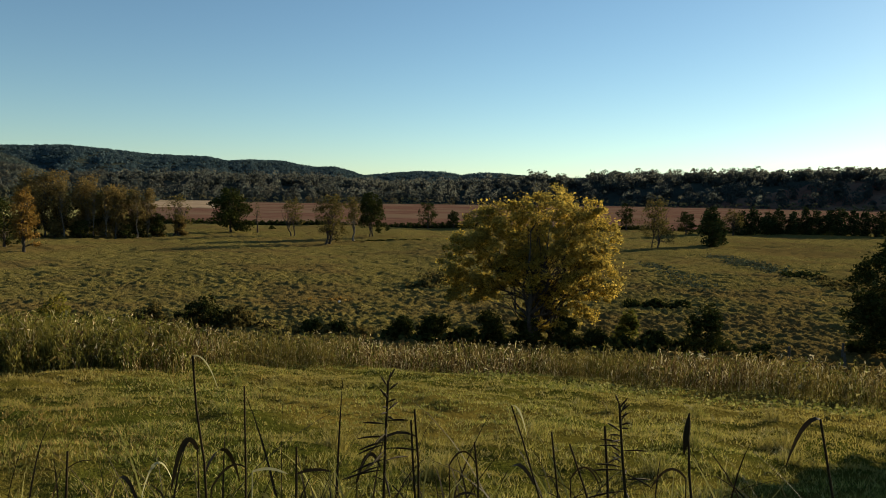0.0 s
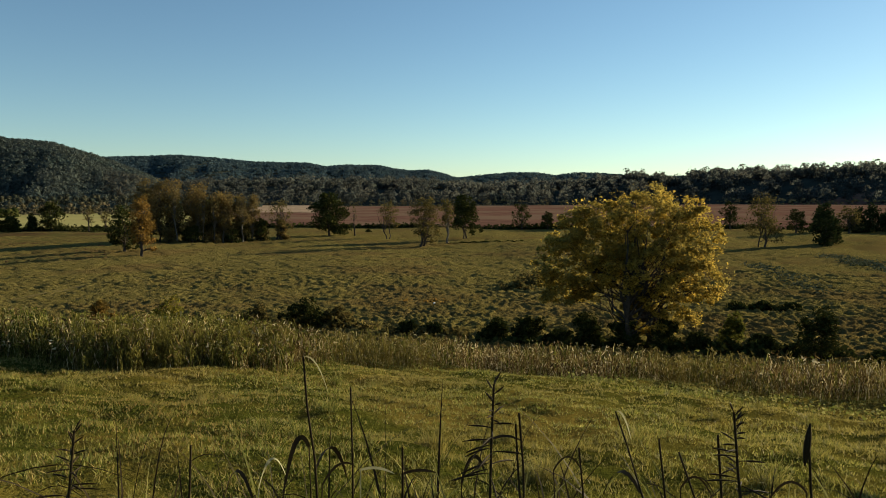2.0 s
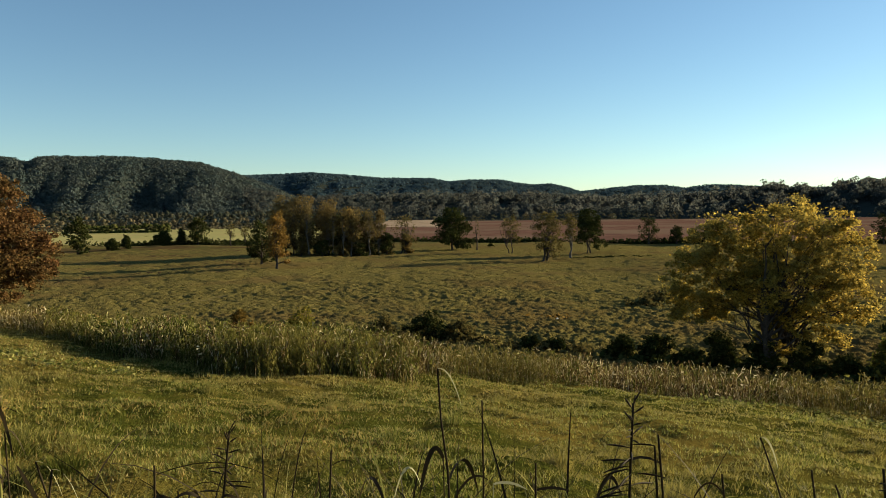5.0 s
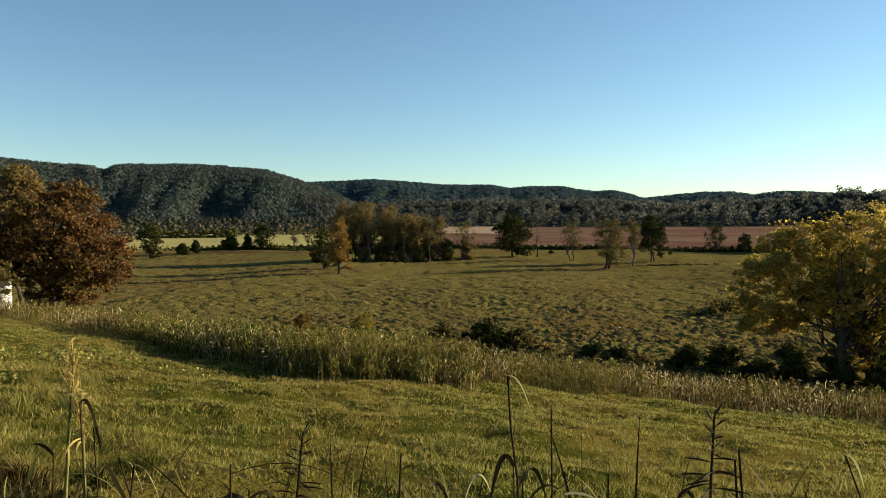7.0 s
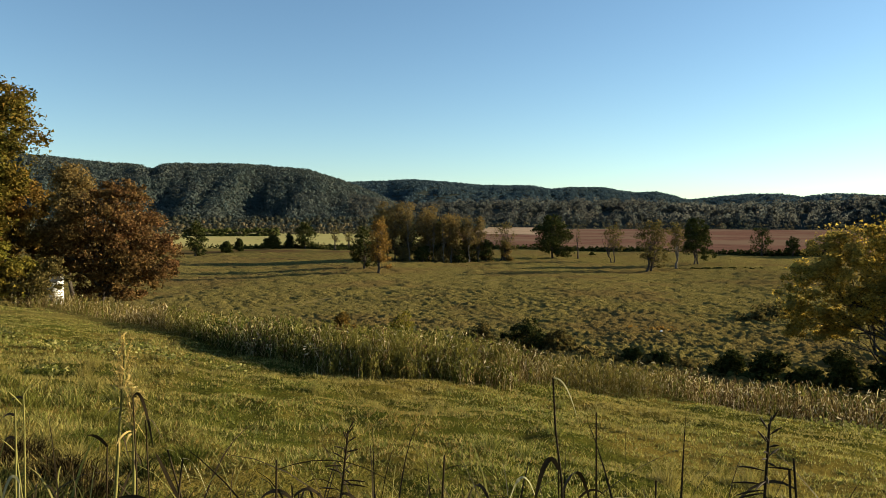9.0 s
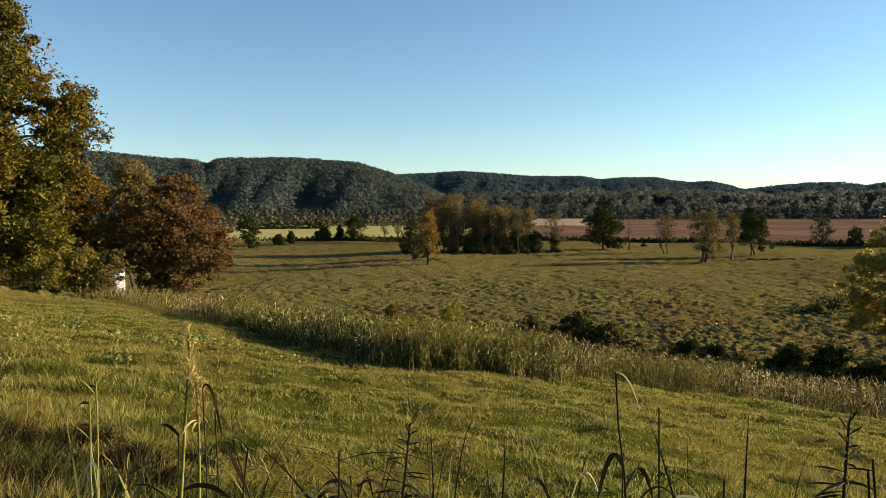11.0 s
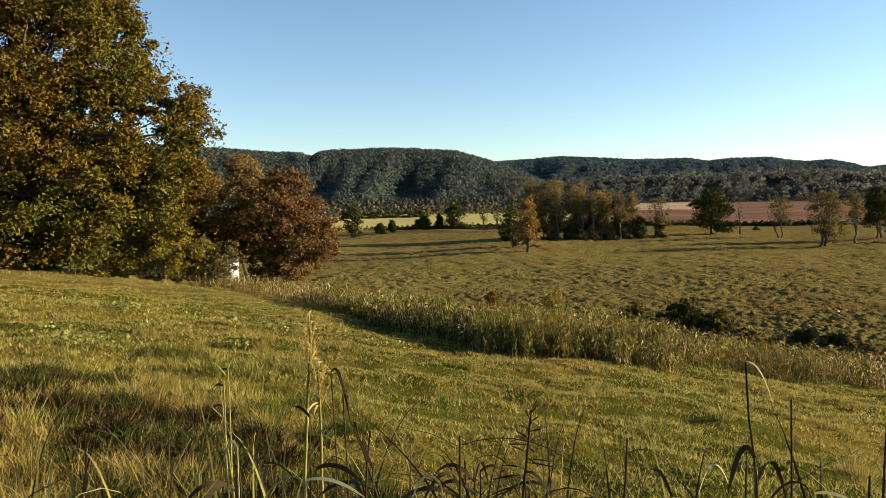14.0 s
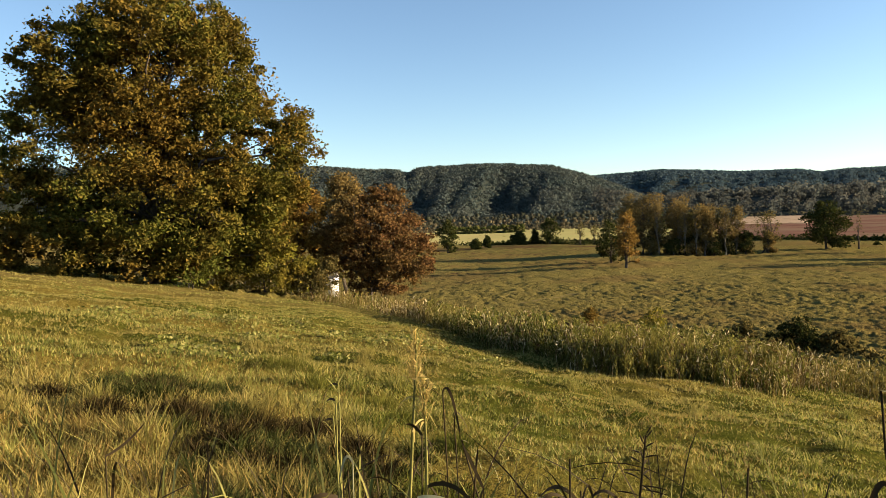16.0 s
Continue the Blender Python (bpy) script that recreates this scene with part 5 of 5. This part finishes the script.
    if kind == "straw":
        k = Heap()
        for q in range(46):
            at = tip - (tip / drop) * (0.07 + 0.2 * rng.uniform(0, 1))
            way = about() * rng.uniform(0.006, 0.06) + np.array([0, 0, rng.uniform(0.07, 0.15)])
            p = np.array([at, at + way * 0.6, at + way * 1.0 - np.array([0, 0, 0.006])])
            tube(k, p, [0.0016, 0.0014, 0.001], 4)
            v, fc = leaf_cards(p[1:] + rng.normal(scale=0.004, size=(2, 3)), 0.0085, rng, 0, 3.6)
            k.add(v, fc)
        part("seed_head", k.mesh("seed_head", STRAW), root)
        for q in range(7):
            leaf(tip * rng.uniform(0.55, 0.82), about(), rng.uniform(0.0, 0.6), rng.uniform(0.06, 0.15), 0.008, rng.uniform(0.4, 1.2), STRAW if q % 2 else STALK)
    names = {"pan": "dark grass stalk with an open seed head", "straw": "tall straw-coloured grass with a feathery seed head", "leaf": "dark dry stalk with a drooping leaf", "bud": "dark stalk with a pointed bud", "green": "pale green stalk with a dry folded leaf", "fold": "dry stalk folded over at the top", "arch": "dark stalk with long arching leaves"}
    tagged(root, names.get(kind, "bare dark dry weed stalk"), "weed", "tall stalks before the camera")


STALKS_WEST = [
    (-0.89, 2.30, 1.05, 0.071, 0.025, 'leaf'),
    (-0.83, 2.69, 0.84, 0.007, 0.002, 'bare'),
    (-0.21, 1.83, 1.10, -0.035, -0.003, 'pan'),
    (-0.15, 2.10, 0.94, 0.049, 0.002, 'bare'),
    (-0.16, 2.09, 0.91, 0.060, 0.002, 'bare'),
    (0.24, 3.05, 0.67, 0.308, -0.037, 'leaf'),
    (0.35, 2.62, 0.70, 0.099, -0.016, 'bare'),
    (0.43, 1.95, 1.01, 0.092, -0.024, 'pan'),
    (0.41, 2.03, 0.92, 0.052, -0.012, 'bare'),
    (0.70, 2.16, 0.89, 0.070, -0.025, 'bud'),
    (1.04, 2.03, 0.95, 0.176, -0.099, 'fold'),
    (0.05, 2.44, 0.72, 0.058, -0.003, 'bare'),
    (0.38, 2.41, 0.73, 0.326, -0.066, 'bare'),
]
STALKS_EAST = [
    (-0.53, 2.21, 0.78, -0.022, -0.005, 'bare'),
    (-1.24, 2.17, 0.77, -0.058, -0.031, 'bare'),
    (-2.93, 2.28, 1.02, -0.047, -0.055, 'straw'),
    (-2.89, 2.28, 0.83, 0.001, 0.001, 'straw'),
    (-2.67, 1.58, 0.91, 0.000, 0.000, 'green'),
    (-1.41, 1.82, 0.93, -0.108, -0.067, 'pan'),
    (-1.70, 1.83, 0.79, -0.015, -0.012, 'arch'),
    (-2.13, 1.84, 0.73, -0.086, -0.086, 'leaf'),
    (-2.92, 1.78, 0.90, -0.003, -0.005, 'green'),
    (-2.90, 1.73, 0.75, 0.038, 0.053, 'green'),
    (-3.08, 1.22, 0.72, -0.003, -0.007, 'bare'),
    (-2.30, 1.93, 0.71, 0.186, 0.175, 'leaf'),
]
for k, row in enumerate(STALKS_WEST + STALKS_EAST):
    stalk(*row, 400 + k)


def bowed_weed(az, z, reach, rise, fall, width, mat, seed):
    """A weed whose one long leaf springs from its stem at height z and bows over sideways."""
    x, y = polar(az, 2.3)
    g = float(height(x, y)) - 0.03
    root = new("bowed_weed")
    root.matrix_world = Matrix.Translation((x, y, g))
    rng = np.random.default_rng(seed)
    stem = Heap()
    c = np.linspace(0, 1, 6)
    p = np.outer(c, [0, 0, z - g])
    p[1:-1] += rng.normal(scale=0.006, size=(4, 3))
    tube(stem, p, 0.0034 - 0.0014 * c, 6)
    part("stem", stem.mesh("stem", mat, True), root)
    c = np.linspace(0, 1, 12)
    out = np.array([math.cos(radians(az)), math.sin(radians(az)), 0.0])
    into = np.array([-out[1], out[0], 0.0]) * rng.uniform(-0.3, 0.3)
    p = np.array([0, 0, z - g]) + np.outer(c * reach, out + into) + np.outer(4 * rise * c * (1 - c) - fall * c ** 1.8, [0, 0, 1.0])
    w = 0.7 * width * np.sin(np.clip(0.14 + c * 0.86, 0, 1) * np.pi) ** 0.6 + 0.0012
    tang = np.gradient(p, axis=0)
    side = np.cross(tang, np.array([out[1], -out[0], 0.2]) + 0.5 * rng.normal(size=3))
    side /= np.linalg.norm(side, axis=1)[:, None]
    blade = Heap()
    ribbon(blade, p, w, side)
    part("leaf", blade.mesh("leaf", mat), root)
    tagged(root, "dark weed with one long bowed leaf" if mat is STALK else "pale weed with one long bowed leaf", "weed", "weeds before the camera")


DARK_BOWED = [(21.0, 0.79, -0.08, 0.06, 0.12, 0.022), (8.6, 0.64, 0.08, 0.08, -0.03, 0.018), (20.0, 0.66, 0.11, 0.05, -0.05, 0.01), (13.4, 0.68, 0.11, 0.01, 0.0, 0.012), (1.0, 0.69, 0.1, 0.05, 0.02, 0.008), (50.3, 0.78, -0.06, 0.03, -0.14, 0.014), (54.6, 0.8, 0.14, 0.02, 0.06, 0.02), (53.2, 1.09, 0.05, 0.03, 0.15, 0.011), (52.4, 1.02, 0.045, 0.01, 0.07, 0.009), (54.9, 0.96, -0.05, 0.02, -0.04, 0.013), (41.9, 0.74, 0.13, 0.03, 0.11, 0.012), (38.4, 0.73, 0.09, 0.01, 0.1, 0.012), (-9, 0.66, 0.1, 0.05, 0.03, 0.009), (-18, 0.7, -0.11, 0.04, 0.05, 0.01), (76.7, 1.03, 0.1, 0.005, -0.07, 0.009), (77.2, 0.82, 0.15, 0.02, -0.08, 0.009)]
PALE_BOWED = [(25.0, 0.67, 0.09, 0.09, -0.02, 0.015), (16.9, 0.7, 0.11, 0.01, 0.015, 0.011), (55.4, 0.77, 0.17, 0.01, 0.065, 0.013), (60.2, 0.9, -0.04, 0.03, 0.05, 0.009), (28, 0.62, 0.12, 0.04, 0.03, 0.01), (-27, 0.66, 0.08, 0.04, 0.08, 0.016), (45, 0.7, -0.1, 0.05, 0.05, 0.012)]
for k, row in enumerate(DARK_BOWED):
    bowed_weed(*row, STALK, 540 + k)
for k, row in enumerate(PALE_BOWED):
    bowed_weed(*row, PALE_LEAF, 560 + k)


def undergrowth(n, az, r, seed, mat, name, label, tall=(0.35, 0.8)):
    """Arching leaves and thin stems between the stalks."""
    rng = np.random.default_rng(seed)
    heap = Heap()
    for _ in range(n):
        gx, gy = polar(rng.uniform(*az), rng.uniform(*r))
        g = np.array([gx, gy, float(height(gx, gy)) - 0.02])
        a = rng.uniform(0, 2 * np.pi)
        out = np.array([math.cos(a), math.sin(a), 0])
        hh = rng.uniform(*tall)
        s = np.linspace(0, 1, 9)
        reach = hh * rng.uniform(0.2, 0.8)
        p = g + np.outer(s ** 1.7 * reach, out) + np.outer(hh * (1.25 * s - 0.45 * s ** 3.2 * rng.uniform(0.3, 1.5)), [0, 0, 1.0])
        w = rng.uniform(0.006, 0.018) * (1.05 - s ** 2) + 0.001
        side = np.cross(out, [0, 0, 1.0]) + rng.normal(scale=0.4, size=3)
        ribbon(heap, p, w, side / np.linalg.norm(side))
    tagged(new(name, heap.mesh(name, mat)), label, "weeds", kind="stuff")


undergrowth(190, (-34, 40), (2.7, 4.0), 501, STALK, "dry_undergrowth", "tangle of dark dry leaves below the stalks", (0.72, 1.12))
undergrowth(170, (-34, 80), (2.7, 4.2), 502, GREEN_STALK, "green_undergrowth", "tangle of green blades below the stalks", (0.65, 1.02))
undergrowth(60, (38, 54), (2.3, 3.2), 504, STALK, "dry_undergrowth", "tangle of dark dry leaves below the stalks", (0.4, 0.8))
undergrowth(60, (36, 80), (3.0, 4.4), 503, STALK, "dry_undergrowth", "tangle of dark dry leaves below the stalks", (0.5, 0.9))


def arching_leaves(n, az, r, seed, mat, label):
    """Broad dry leaves that bow over just above the lower edge of the stalks."""
    rng = np.random.default_rng(seed)
    for _ in range(n):
        gx, gy = polar(rng.uniform(*az), rng.uniform(*r))
        root = new("arching_weed")
        root.matrix_world = Matrix.Translation(on(gx, gy, 0.02))
        hh = rng.uniform(0.78, 1.05)
        stem = Heap()
        tube(stem, np.array([[0, 0, 0], [0.005, 0.01, hh * 0.4], [0.0, 0.0, hh * 0.78]]), [0.006, 0.005, 0.004], 5)
        part("stem", stem.mesh("stem", mat, True), root)
        for k in range(rng.integers(2, 4)):
            a = rng.uniform(0, 2 * np.pi)
            out = np.array([math.cos(a), math.sin(a), 0])
            s = np.linspace(0, 1, 9)
            l = rng.uniform(0.25, 0.45)
            p = np.array([0, 0, hh * rng.uniform(0.6, 0.78)]) + np.outer(s * l, out) + np.outer(l * (1.1 * s - 1.5 * s ** 2.2), [0, 0, 1.0])
            leaf = Heap()
            side = np.cross(out, [0, 0, 1.0]) * 0.75 + np.array([0, 0, 0.55])
            ribbon(leaf, p, rng.uniform(0.014, 0.026) * np.sin(np.clip(0.1 + s * 0.9, 0, 1) * np.pi) ** 0.6 + 0.002, side)
            part("leaf", leaf.mesh("leaf", mat), root)
        tagged(root, label, "weed", "weeds before the camera")


arching_leaves(9, (-33, 40), (2.7, 3.4), 521, STALK, "dry weed with dark bowed leaves")
arching_leaves(6, (-33, 60), (2.7, 3.5), 522, GREEN_STALK, "green weed with pale bowed leaves")
arching_leaves(3, (40, 78), (2.9, 3.8), 523, STALK, "dry weed with dark bowed leaves")
